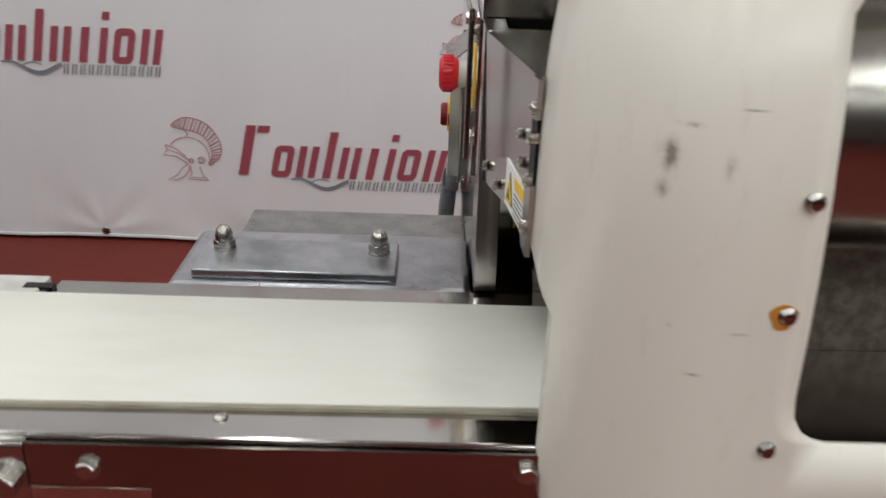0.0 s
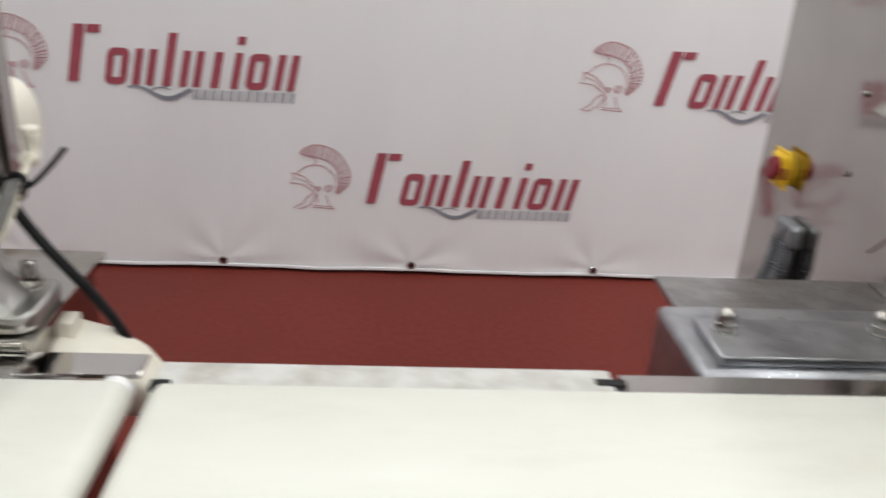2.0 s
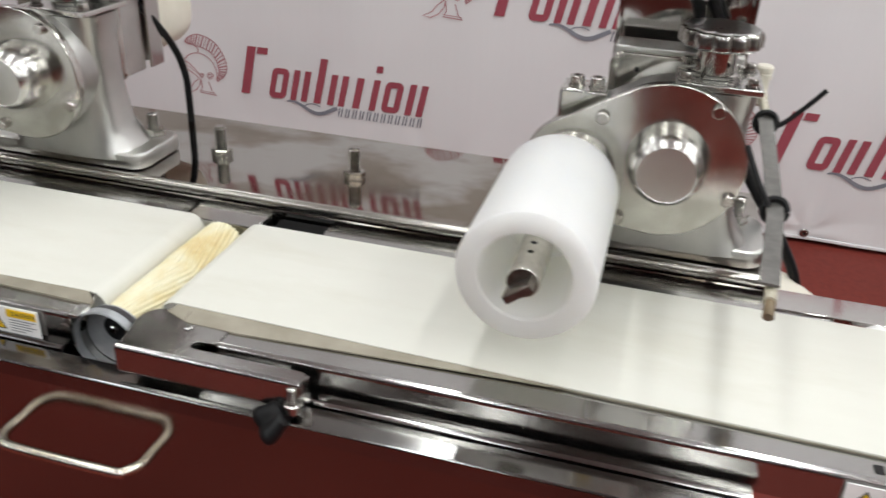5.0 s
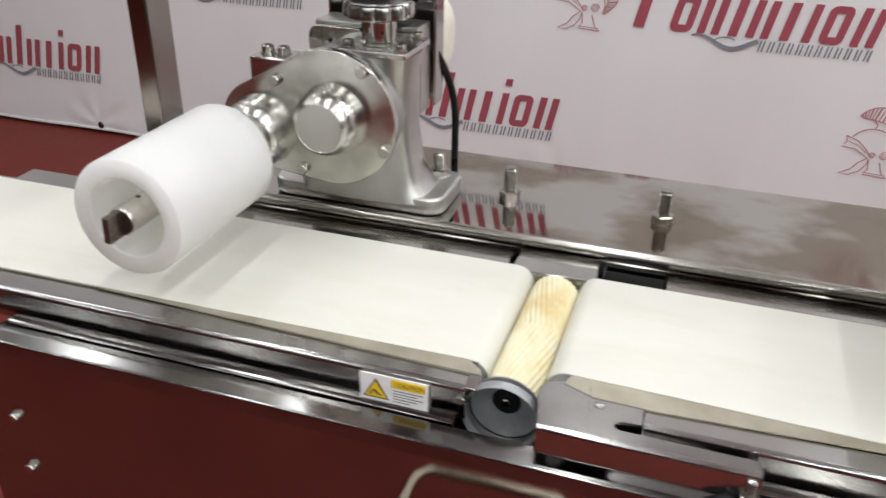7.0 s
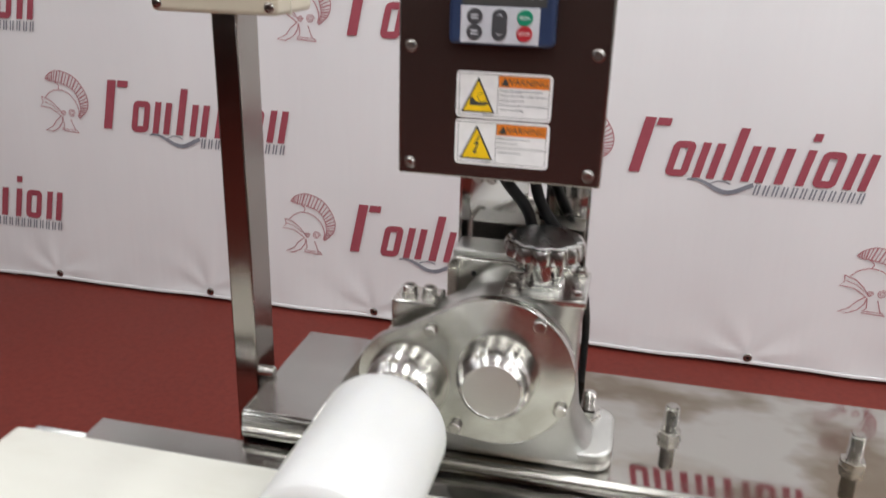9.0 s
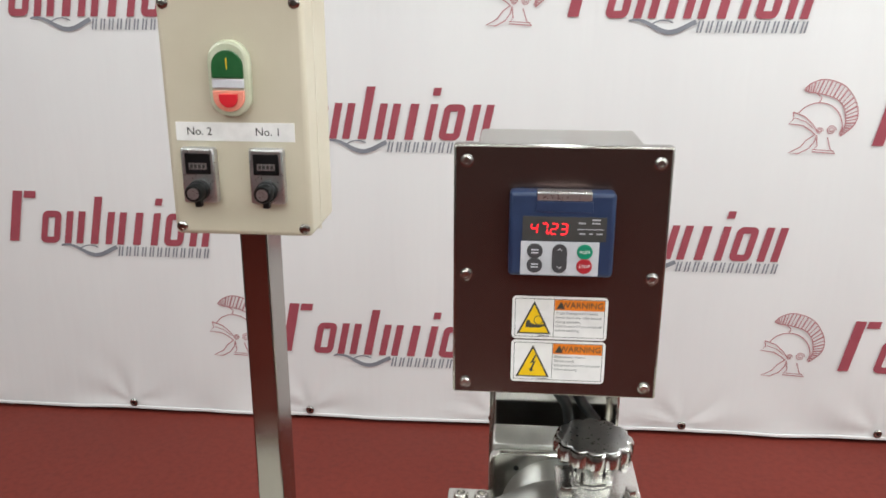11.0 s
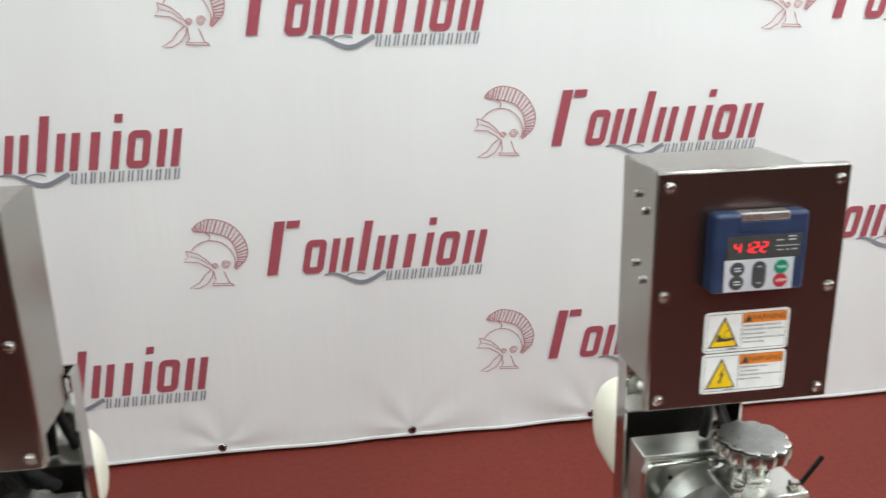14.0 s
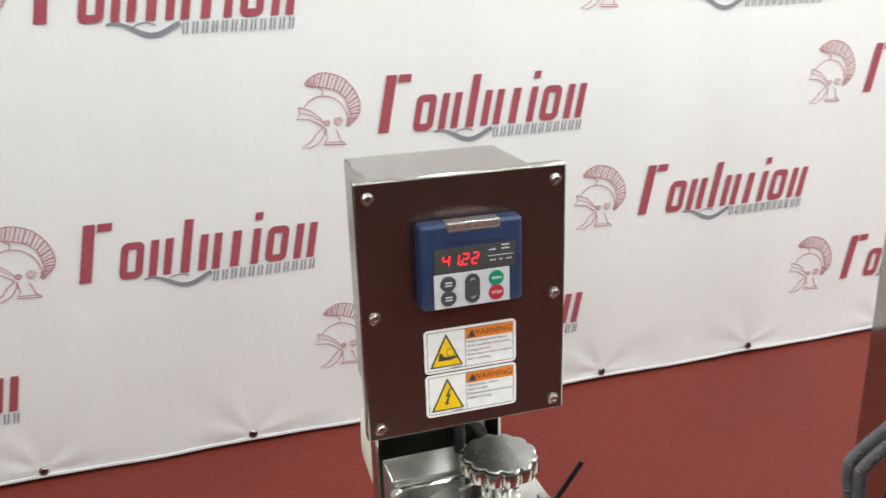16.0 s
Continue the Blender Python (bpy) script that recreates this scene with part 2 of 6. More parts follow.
def guard_material():
    """Cream plastic with rubbed smudges and short hair scratches."""
    m, nt, p = material("scuffed_cream_plastic")
    broad = noise_node(nt, 3.0, 3.0)
    base = ramp(nt, broad, (0.775, 0.735, 0.645), (0.815, 0.78, 0.70), 0.3, 0.7)
    grime = noise_node(nt, 120.0, 5.0, (1, 1, 0.45), 0.75)
    co = nt.nodes.new("ShaderNodeTexCoord")
    total = None
    for x, z, rx, rz, amount in ((1.0885, 1.168, 0.0085, 0.016, 1.0), (1.0855, 1.148, 0.006, 0.010, 0.65), (1.120, 1.166, 0.006, 0.014, 0.4), (1.098, 1.187, 0.012, 0.003, 0.7), (1.128, 1.198, 0.014, 0.0016, 0.6), (1.118, 1.03, 0.009, 0.0022, 0.55), (1.142, 1.06, 0.012, 0.002, 0.4), (1.10, 1.062, 0.003, 0.003, 0.5), (1.14, 0.93, 0.010, 0.002, 0.5)):
        mp = nt.nodes.new("ShaderNodeMapping")
        mp.inputs["Location"].default_value = (-x / rx, 0, -z / rz)
        mp.inputs["Scale"].default_value = (1 / rx, 0, 1 / rz)
        nt.links.new(co.outputs["Object"], mp.inputs["Vector"])
        gr = nt.nodes.new("ShaderNodeTexGradient")
        gr.gradient_type = "QUADRATIC_SPHERE"
        nt.links.new(mp.outputs["Vector"], gr.inputs["Vector"])
        mul = nt.nodes.new("ShaderNodeMath")
        mul.operation = "MULTIPLY_ADD"
        mul.inputs[1].default_value = amount
        nt.links.new(gr.outputs["Fac"], mul.inputs[0])
        if total is None:
            mul.inputs[2].default_value = 0.0
        else:
            nt.links.new(total, mul.inputs[2])
        total = mul.outputs["Value"]
    both = nt.nodes.new("ShaderNodeMath")
    both.operation = "MULTIPLY"
    both.use_clamp = True
    nt.links.new(total, both.inputs[0])
    nt.links.new(spread(nt, grime, 0.1, 2.2, 0.38, 0.62), both.inputs[1])
    fine = noise_node(nt, 60.0, 6.0, (1, 1, 0.35), 0.7)
    mix = nt.nodes.new("ShaderNodeMix")
    mix.data_type = "RGBA"
    nt.links.new(both.outputs["Value"], mix.inputs["Factor"])
    nt.links.new(base, mix.inputs["A"])
    mix.inputs["B"].default_value = (0.30, 0.265, 0.215, 1)
    film = nt.nodes.new("ShaderNodeMix")
    film.data_type = "RGBA"
    film.blend_type = "MULTIPLY"
    film.inputs["Factor"].default_value = 1.0
    nt.links.new(mix.outputs["Result"], film.inputs["A"])
    nt.links.new(ramp(nt, fine, (0.95, 0.94, 0.925), (1, 1, 1), 0.30, 0.44), film.inputs["B"])
    nt.links.new(film.outputs["Result"], p.inputs["Base Color"])
    nt.links.new(spread(nt, broad, 0.17, 0.24), p.inputs["Roughness"])
    bump(nt, p, noise_node(nt, 9.0, 2.0), 0.10, 0.01)
    return m


def brush_material():
    m, nt, p = material("yellowed_brush_bristle")
    broad = noise_node(nt, 22.0, 5.0, (1, 0.7, 1), 0.6)
    r = ramp(nt, broad, (0.57, 0.41, 0.17), (0.75, 0.72, 0.55), 0.28, 0.62)
    mid = r.node.color_ramp.elements.new(0.43)
    mid.color = (0.68, 0.58, 0.33, 1)
    nt.links.new(r, p.inputs["Base Color"])
    p.inputs["Roughness"].default_value = 0.55
    return m


def lit_material(name, colour, strength):
    m, nt, p = material(name)
    p.inputs["Base Color"].default_value = (*colour, 1)
    p.inputs["Emission Color"].default_value = (*colour, 1)
    p.inputs["Emission Strength"].default_value = strength
    return m


for dull in (BLACK, RUBBER):
    dull.node_tree.nodes["Principled BSDF"].inputs["Specular IOR Level"].default_value = 0.22
GUARD = guard_material()
BELT, ROLLER, FLOOR, CLOTH, DECK, BRISTLE = belt_material(), roller_material(), floor_material(), cloth_material(), deck_material(), brush_material()
DIGIT = lit_material("red_led_digit", (1.0, 0.015, 0.025), 1.8)
WALL_PAINT = surface("painted_wall", (0.62, 0.61, 0.58), (0.68, 0.67, 0.64), (0.7, 0.8), 0.0, 2.0, (1, 1, 1), 200.0, 0.05)
CEILING_PAINT = surface("ceiling_paint", (0.66, 0.665, 0.66), (0.71, 0.715, 0.71), (0.8, 0.9), 0.0, 3.0, (1, 1, 1), 200.0, 0.1)


# ---------------------------------------------------------------- mesh helpers
def part(name, bm, mat, parent=None, label=""):
    """One mesh object from a bmesh, under a thing or a part."""
    me = bpy.data.meshes.new(name)
    bmesh.ops.recalc_face_normals(bm, faces=bm.faces[:])
    flags = [f.smooth for f in bm.faces]
    bm.to_mesh(me)
    bm.free()
    me.materials.append(mat)
    me.set_sharp_from_angle(angle=radians(38))
    me.polygons.foreach_set("use_smooth", flags)
    ob = new(name, me)
    if parent is not None:
        ob.parent = parent
        ob.matrix_parent_inverse = parent.matrix_world.inverted() if parent.parent is None and parent.type == "EMPTY" else Matrix()
        if parent.type != "EMPTY":
            ob.matrix_parent_inverse = Matrix()
    return tagged(ob, label)


def thing(name, label, category, at=(0, 0, 0), group="", kind=""):
    e = new(name)
    e.empty_display_size = 0.05
    return tagged(e, label, category, group, kind)


def smooth(bm):
    for f in bm.faces:
        f.smooth = True
    return bm


def box(x0, x1, y0, y1, z0, z1, bevel=0.0, seg=2, bm=None):
    one = bmesh.new()
    bmesh.ops.create_cube(one, size=1)
    bmesh.ops.transform(one, verts=one.verts, matrix=Matrix.LocRotScale(((x0 + x1) / 2, (y0 + y1) / 2, (z0 + z1) / 2), None, (abs(x1 - x0), abs(y1 - y0), abs(z1 - z0))))
    if bevel:
        bmesh.ops.bevel(one, geom=one.edges[:], offset=bevel, segments=seg, profile=0.5, affect="EDGES")
        one.normal_update()
        for f in one.faces:
            f.smooth = max(abs(c) for c in f.normal) < 0.9995
    return merge(bm, one)


def merge(bm, one):
    if bm is None:
        return one
    me = bpy.data.meshes.new("temp")
    one.to_mesh(me)
    one.free()
    bm.from_mesh(me)
    bpy.data.meshes.remove(me)
    return bm


AXIS = {"x": Matrix.Rotation(radians(90), 4, "Y"), "y": Matrix.Rotation(radians(90), 4, "X"), "z": Matrix()}


def lathe(profile, at, axis="z", n=40, bm=None, turn=0.0):
    """Revolves (radius, height) pairs about an axis; heights run along +x, -y or +z."""
    one = bmesh.new()
    rings = []
    for r, h in profile:
        if r < 1e-6:
            rings.append([one.verts.new((0, 0, h))])
        else:
            rings.append([one.verts.new((r * math.cos(2 * math.pi * k / n + turn), r * math.sin(2 * math.pi * k / n + turn), h)) for k in range(n)])
    for a, b in zip(rings, rings[1:]):
        if len(a) == 1 and len(b) == 1:
            continue
        for k in range(n):
            j = (k + 1) % n
            if len(a) == 1:
                one.faces.new((a[0], b[k], b[j]))
            elif len(b) == 1:
                one.faces.new((a[k], a[j], b[0]))
            else:
                one.faces.new((a[k], a[j], b[j], b[k]))
    smooth(one)
    m = {"x": AXIS["x"], "y": AXIS["y"], "z": Matrix()}[axis]
    bmesh.ops.transform(one, verts=one.verts, matrix=Matrix.Translation(at) @ m)
    return merge(bm, one)


def rod(r, a, b, at, axis="z", n=24, edge=0.0, bm=None, turn=0.0):
    e = edge
    prof = [(0, a), (r - e, a), (r, a + e), (r, b - e), (r - e, b), (0, b)] if e else [(0, a), (r, a), (r, b), (0, b)]
    return lathe(prof, at, axis, n, bm, turn)


def prism(points, depth, at=(0, 0, 0), plane="xz", bevel=0.0, bm=None):
    """A flat outline pushed to a depth: xz outlines go along +y, xy along +z, yz along +x."""
    one = bmesh.new()
    to = {"xz": lambda u, v: (u, 0, v), "xy": lambda u, v: (u, v, 0), "yz": lambda u, v: (0, u, v)}[plane]
    way = {"xz": (0, depth, 0), "xy": (0, 0, depth), "yz": (depth, 0, 0)}[plane]
    f = one.faces.new([one.verts.new(to(u, v)) for u, v in points])
    ex = bmesh.ops.extrude_face_region(one, geom=[f])
    bmesh.ops.translate(one, verts=[g for g in ex["geom"] if isinstance(g, bmesh.types.BMVert)], vec=way)
    if bevel:
        rim = [e for e in one.edges if abs(Vector(way).normalized().dot((e.verts[0].co - e.verts[1].co).normalized())) < 0.5]
        bmesh.ops.bevel(one, geom=rim, offset=bevel, segments=2, profile=0.5, affect="EDGES")
        one.normal_update()
        for f in one.faces:
            f.smooth = abs(f.normal.dot(Vector(way).normalized())) < 0.9995
    bmesh.ops.translate(one, verts=one.verts, vec=at)
    return merge(bm, one)


def sweep(points, radius, n=10, bm=None, flat=1.0):
    """A round bar along a smoothed line of places."""
    pts = [Vector(p) for p in points]
    fine = []
    for i in range(len(pts) - 1):
        p0, p1, p2, p3 = pts[max(i - 1, 0)], pts[i], pts[i + 1], pts[min(i + 2, len(pts) - 1)]
        for k in range(6):
            t = k / 6
            fine.append(0.5 * ((2 * p1) + (p2 - p0) * t + (2 * p0 - 5 * p1 + 4 * p2 - p3) * t * t + (3 * p1 - p0 - 3 * p2 + p3) * t ** 3))
    fine.append(pts[-1])
    one = bmesh.new()
    rings, side = [], None
    for i, p in enumerate(fine):
        way = (fine[min(i + 1, len(fine) - 1)] - fine[max(i - 1, 0)]).normalized()
        if side is None:
            side = way.orthogonal().normalized()
        side = (side - way * side.dot(way)).normalized()
        up = way.cross(side)
        rings.append([one.verts.new(p + radius * (math.cos(2 * math.pi * k / n) * side + flat * math.sin(2 * math.pi * k / n) * up)) for k in range(n)])
    for a, b in zip(rings, rings[1:]):
        for k in range(n):
            one.faces.new((a[k], a[(k + 1) % n], b[(k + 1) % n], b[k]))
    one.faces.new(rings[0][::-1])
    one.faces.new(rings[-1])
    smooth(one)
    return merge(bm, one)


def fold(profile, x0, x1, thick=0.002, bend=0.0028):
    """Sheet metal: a (y, z) line drawn out along x, with thickness and rounded bends."""
    line, soft = [profile[0]], []
    for i in range(1, len(profile) - 1):
        p, q, r = Vector(profile[i - 1]), Vector(profile[i]), Vector(profile[i + 1])
        e = min(bend, (q - p).length * 0.45, (r - q).length * 0.45)
        a, c = q + (p - q).normalized() * e, q + (r - q).normalized() * e
        soft.append(False)
        for k in range(5):
            t = k / 4
            v = a * (1 - t) ** 2 + q * 2 * t * (1 - t) + c * t * t
            line.append((v.x, v.y))
            if k:
                soft.append(True)
    line.append(profile[-1])
    soft.append(False)
    one = bmesh.new()
    n = len(line)
    off = []
    for i, (y, z) in enumerate(line):
        a, b = Vector(line[max(i - 1, 0)]), Vector(line[min(i + 1, n - 1)])
        d = (b - a).normalized()
        off.append((y - d.y * thick, z + d.x * thick))
    loop = line + off[::-1]
    va = [one.verts.new((x0, y, z)) for y, z in loop]
    vb = [one.verts.new((x1, y, z)) for y, z in loop]
    m = len(loop)
    for i in range(m):
        j = (i + 1) % m
        f = one.faces.new((va[i], va[j], vb[j], vb[i]))
        f.smooth = i < n - 1 and soft[i] or n <= i < m - 1 and soft[m - 2 - i]
    for i in range(n - 1):
        one.faces.new((va[i], va[m - 1 - i], va[m - 2 - i], va[i + 1]))
        one.faces.new((vb[i], vb[i + 1], vb[m - 2 - i], vb[m - 1 - i]))
    return one


def hexbolt(r, h, at, axis, washer=True):
    """A hexagon head with a rounded top on a washer."""
    bm = lathe([(0, 0), (r * 1.28, 0), (r * 1.28, h * 0.18), (0, h * 0.18)], at, axis, 24) if washer else None
    bm = lathe([(r, h * 0.18), (r, h * 0.85), (r * 0.86, h), (0, h)], at, axis, 6, bm, 0.3)
    return bm


def button_screw(r, h, at, axis):
    return lathe([(r, 0), (r, h * 0.3), (r * 0.8, h * 0.75), (r * 0.45, h), (r * 0.42, h * 0.6), (0, h * 0.6)], at, axis, 20)


def writing(text, size, m, mat, parent, name="lettering", align="CENTER", shear=0.0):
    cu = bpy.data.curves.new("letters", "FONT")
    cu.body, cu.size, cu.align_x, cu.align_y, cu.shear = text, size, align, "CENTER", shear
    cu.extrude = 0.0001
    cu.resolution_u = 3
    tmp = bpy.data.objects.new("letters", cu)
    scene.collection.objects.link(tmp)
    me = bpy.data.meshes.new_from_object(tmp.evaluated_get(bpy.context.evaluated_depsgraph_get()))
    bpy.data.objects.remove(tmp)
    me.name = name
    me.materials.clear()
    me.materials.append(mat)
    me.transform(m)
    ob = new(name, me)
    ob.parent = parent
    return ob


def front(x, y, z):
    """The pose of a flat thing that faces -y."""
    return pose(x, y, z, 90, 0, 0)


# ---------------------------------------------------------------- the hall
floor = part("floor", box(-9, 10, -15, 0.30, -0.05, 0.0), FLOOR)
tagged(floor, "dark red epoxy resin floor with a dull sheen", "floor", kind="structure")
for nm, dims, lab in (
    ("wall_north", (-9, 10, 0.30, 0.45, 0, 3.4), "plain painted wall behind the banner"),
    ("wall_south", (-9, 10, -15.15, -15, 0, 3.4), "plain painted wall of the hall"),
    ("wall_west", (-9.15, -9, -15, 0.30, 0, 3.4), "plain painted side wall of the hall"),
    ("wall_east", (10, 10.15, -15, 0.30, 0, 3.4), "plain painted side wall of the hall"),
):
    tagged(part(nm, box(*dims), WALL_PAINT), lab, "wall", kind="structure")
tagged(part("ceiling", box(-9, 10, -15, 0.30, 3.4, 3.5), CEILING_PAINT), "plain pale grey ceiling of the hall", "ceiling", kind="structure")


def ceiling_light(x, y, watts):
    t = thing("ceiling_light", "long white suspended strip light, switched on", "ceiling light", group="ceiling lights")
    part("housing", box(x - 0.1, x + 0.1, y - 0.62, y + 0.62, LAMP_Z + 0.012, LAMP_Z + 0.07, 0.008), PAPER, t)
    for sx in (-0.06, 0.06):
        part("suspension_rod", rod(0.004, LAMP_Z + 0.07, 3.4, (x + sx, y, 0), "z", 8), STEEL, t)
    la = bpy.data.lights.new("lamp", "AREA")
    la.shape, la.size, la.size_y, la.energy = "RECTANGLE", 0.12, 1.18, watts
    la.color = (0.935, 1.0, 0.985)
    lo = new("lamp", la)
    lo.matrix_world = pose(x, y, LAMP_Z, 0, 0, 0)
    lo.parent = t
    # Added fill lamp, aimed up only to brighten the ceiling.
    if y > -2.0:
        ua = bpy.data.lights.new("ceiling_fill", "AREA")
        ua.shape, ua.size, ua.size_y, ua.energy = "RECTANGLE", 0.12, 1.18, watts * 0.28
        ua.color = (0.935, 1.0, 0.985)
        uo = new("ceiling_fill", ua)
        uo.matrix_world = pose(x, y, LAMP_Z + 0.08, 180, 0, 0)
        uo.parent = t
    return t


for k in range(-4, 6):
    lx = 0.39 + 1.13 * k
    level = min(1.28, max(0.66, 1.0 + 0.13 * (lx - 0.2)))
    for ly, share in ((-0.85, 0.92), (-2.5, 0.72), (-4.1, 0.98), (-6.0, 0.98)):
        ceiling_light(lx, ly, LAMP_WATTS * share * level)

# ---------------------------------------------------------------- the banner
banner = thing("backdrop_banner", "white cloth banner with repeated dark red and grey printed shapes", "banner")
X0, X1, ZB, ZT = -4.4, 5.4, 0.014, 3.32
nx, nz = 760, 52


def cloth_y(x, z):
    """How far the cloth stands out: gathers that fan out of the eyelets and slack folds between them."""
    near = max(0.0, 1 - (z - ZB) / 0.22) ** 1.5
    ph = (x + 0.2794) / 0.6942
    k = round(ph)
    dx, dz = (ph - k) * 0.6942, z - 0.040
    r = math.hypot(dx, dz)
    turn = math.atan2(dz, dx)
    fan = math.sin(7 * turn + 1.3 * k + 2.0 * noise.noise((k * 3.1, 0, r * 5))) * r * 0.085 * math.exp(-r / 0.075)
    slack = 0.007 * near * noise.noise((x * 6, 0, z * 5)) * min(1.0, r / 0.06)
    return -0.009 * near * (abs(ph - k) - 0.2) - fan * (1 if dz > -0.02 else 0.3) - slack


bm = bmesh.new()
rows = []
for j in range(nz + 1):
    v = j / nz
    z = ZB + (ZT - ZB) * v ** 2.2
    row = []
    for i in range(nx + 1):
        x = X0 + (X1 - X0) * i / nx
        near = max(0.0, 1 - (z - ZB) / 0.17) ** 1.6
        ph = (x - 0.416) / 0.6942
        row.append(bm.verts.new((x, cloth_y(x, z), z + 0.0015 * near * math.cos(2 * math.pi * ph))))
    rows.append(row)
for a, b in zip(rows, rows[1:]):
    for i in range(nx):
        bm.faces.new((a[i], a[i + 1], b[i + 1], b[i]))
smooth(bm)
cloth = part("cloth", bm, CLOTH, banner)
sol = cloth.modifiers.new("thickness", "SOLIDIFY")
sol.thickness, sol.offset = 0.0012, 1.0
bm = bmesh.new()
for i in range(141):
    x = X0 + (X1 - X0) * i / 140
    ph = (x - 0.416) / 0.6942
    dz = 0.0015 * math.cos(2 * math.pi * ph)
    yy = cloth_y(x, ZB + 0.006) - 0.002
    ring = [bm.verts.new((x, yy + dy, ZB + dz + h)) for dy, h in ((0, 0.0), (-0.003, 0.001), (-0.004, 0.006), (-0.003, 0.011), (0, 0.012))]
    if i:
        for k in range(4):
            bm.faces.new((last[k], last[k + 1], ring[k + 1], ring[k]))
    last = ring
part("hem", smooth(bm), CLOTH, banner)
for k in range(-6, 8):
    gx = -0.2794 + (k - 1) * 0.6942
    part("grommet", lathe([(0.005, 0.0), (0.006, 0.004), (0.012, 0.005), (0.0155, 0.002), (0.0155, 0.0)], (gx, -0.0035, 0.040), "y", 20), IRON, banner, "dark metal eyelet")
    part("eyelet_peg", rod(0.0052, 0.0, 0.0025, (gx, -0.0035, 0.040), "y", 16), BLACK, banner)


def slanted_ring(bm, x, z, w, h, t, lean=0.21):
    """A hollow leaning block with round corners, as a plain printed shape."""
    def outline(d, r):
        pts = []
        for cu, cv, a0 in ((w - d - r, h - d - r, 0), (d + r, h - d - r, 90), (d + r, d + r, 180), (w - d - r, d + r, 270)):
            pts += [(cu + r * math.cos(radians(a0 + 18 * k)), cv + r * math.sin(radians(a0 + 18 * k))) for k in range(6)]
        return [bm.verts.new((x + u + lean * v, 0, z + v)) for u, v in pts]
    out, inn = outline(0, w * 0.30), outline(t, max(0.002, w * 0.30 - t * 0.9))
    for i in range(len(out)):
        j = (i + 1) % len(out)
        bm.faces.new((out[i], out[j], inn[j], inn[i]))


def slanted_bar(bm, x, z, w, h, lean=0.21):
    bm.faces.new([bm.verts.new((x + u + lean * v, 0, z + v)) for u, v in ((0, 0), (w, 0), (w, h), (0, h))])


def ribbon(bm, pts, w):
    """A flat line of given width in the xz plane."""
    pts = [Vector((p[0], 0, p[1])) for p in pts]
    prev = None
    for i, p in enumerate(pts):
        d = (pts[min(i + 1, len(pts) - 1)] - pts[max(i - 1, 0)]).normalized()
        s = Vector((-d.z, 0, d.x)) * ((w[i] if isinstance(w, list) else w) / 2)
        now = (bm.verts.new(p + s), bm.verts.new(p - s))
        if prev:
            bm.faces.new((prev[0], prev[1], now[1], now[0]))
        prev = now


def arc(cx, cz, rx, rz, a0, a1, n=18):
    return [(cx + rx * math.cos(radians(a0 + (a1 - a0) * i / n)), cz + rz * math.sin(radians(a0 + (a1 - a0) * i / n))) for i in range(n + 1)]


def flat_mesh(name, bm, mat):
    me = bpy.data.meshes.new(name)
    for f in bm.faces:
        f.normal_update()
        if f.normal.y > 0:
            f.normal_flip()
    bm.to_mesh(me)
    bm.free()
    me.materials.append(mat)
    return me


WORD_X, WORD_W, BASE, CAP, XH, STEM = -0.763, 0.80, 0.045, 0.198, 0.122, 0.0255
PRINTS = []


def print_bar(x, z, w, h, lean=0.21):
    bm = bmesh.new()
    slanted_bar(bm, x, z, w, h, lean)
    PRINTS.append(("printed_bar", flat_mesh("printed_bar", bm, PRINT_RED)))


def print_ring(x, z, w, h, t):
    bm = bmesh.new()
    slanted_ring(bm, x, z, w, h, t)
    PRINTS.append(("printed_ring", flat_mesh("printed_ring", bm, PRINT_RED)))


# a tall bar with a cap, then hollow blocks and bars, all leaning
print_bar(WORD_X + 0.002, BASE + 0.004, 0.036, CAP - 0.008)
print_bar(WORD_X + 0.044 + 0.21 * (CAP - 0.030), BASE + CAP - 0.030, 0.044, 0.026)
for a, b in ((0.150, 0.240), (0.732, 0.822)):
    print_ring(WORD_X + a * WORD_W, BASE, (b - a) * WORD_W, XH, STEM * 0.93)
for a, b in ((0.264, 0.352), (0.458, 0.546), (0.852, 0.940)):
    print_bar(WORD_X + a * WORD_W, BASE, STEM, XH)
    print_bar(WORD_X + b * WORD_W - STEM, BASE, STEM, XH)
print_bar(WORD_X + 0.388 * WORD_W, BASE, 0.029, CAP * 0.90)
print_bar(WORD_X + 0.588 * WORD_W, BASE, STEM + 0.003, XH)
print_bar(WORD_X + 0.672 * WORD_W, BASE, STEM, XH)
print_bar(WORD_X + 0.672 * WORD_W + 0.21 * 0.15, BASE + 0.15, STEM, 0.026)
bm = bmesh.new()
wave = [(-0.565 + 0.212 * i / 24, 0.022 - 0.019 * math.sin(2 * math.pi * (i / 24) * 0.98 - 2.2)) for i in range(25)]
ribbon(bm, wave, [0.006 + 0.009 * min(1, i / 12) for i in range(25)])
ribbon(bm, arc(-0.455, -0.022, 0.06, 0.062, 130, 60, 10), 0.004)
PRINTS.append(("printed_wave", flat_mesh("printed_wave", bm, PRINT_GREY)))
bm = bmesh.new()
LW = 0.0036


def em(u, v):
    """Emblem grid to banner metres."""
    return -1.034 + u * 0.218, 0.022 + v * 0.238


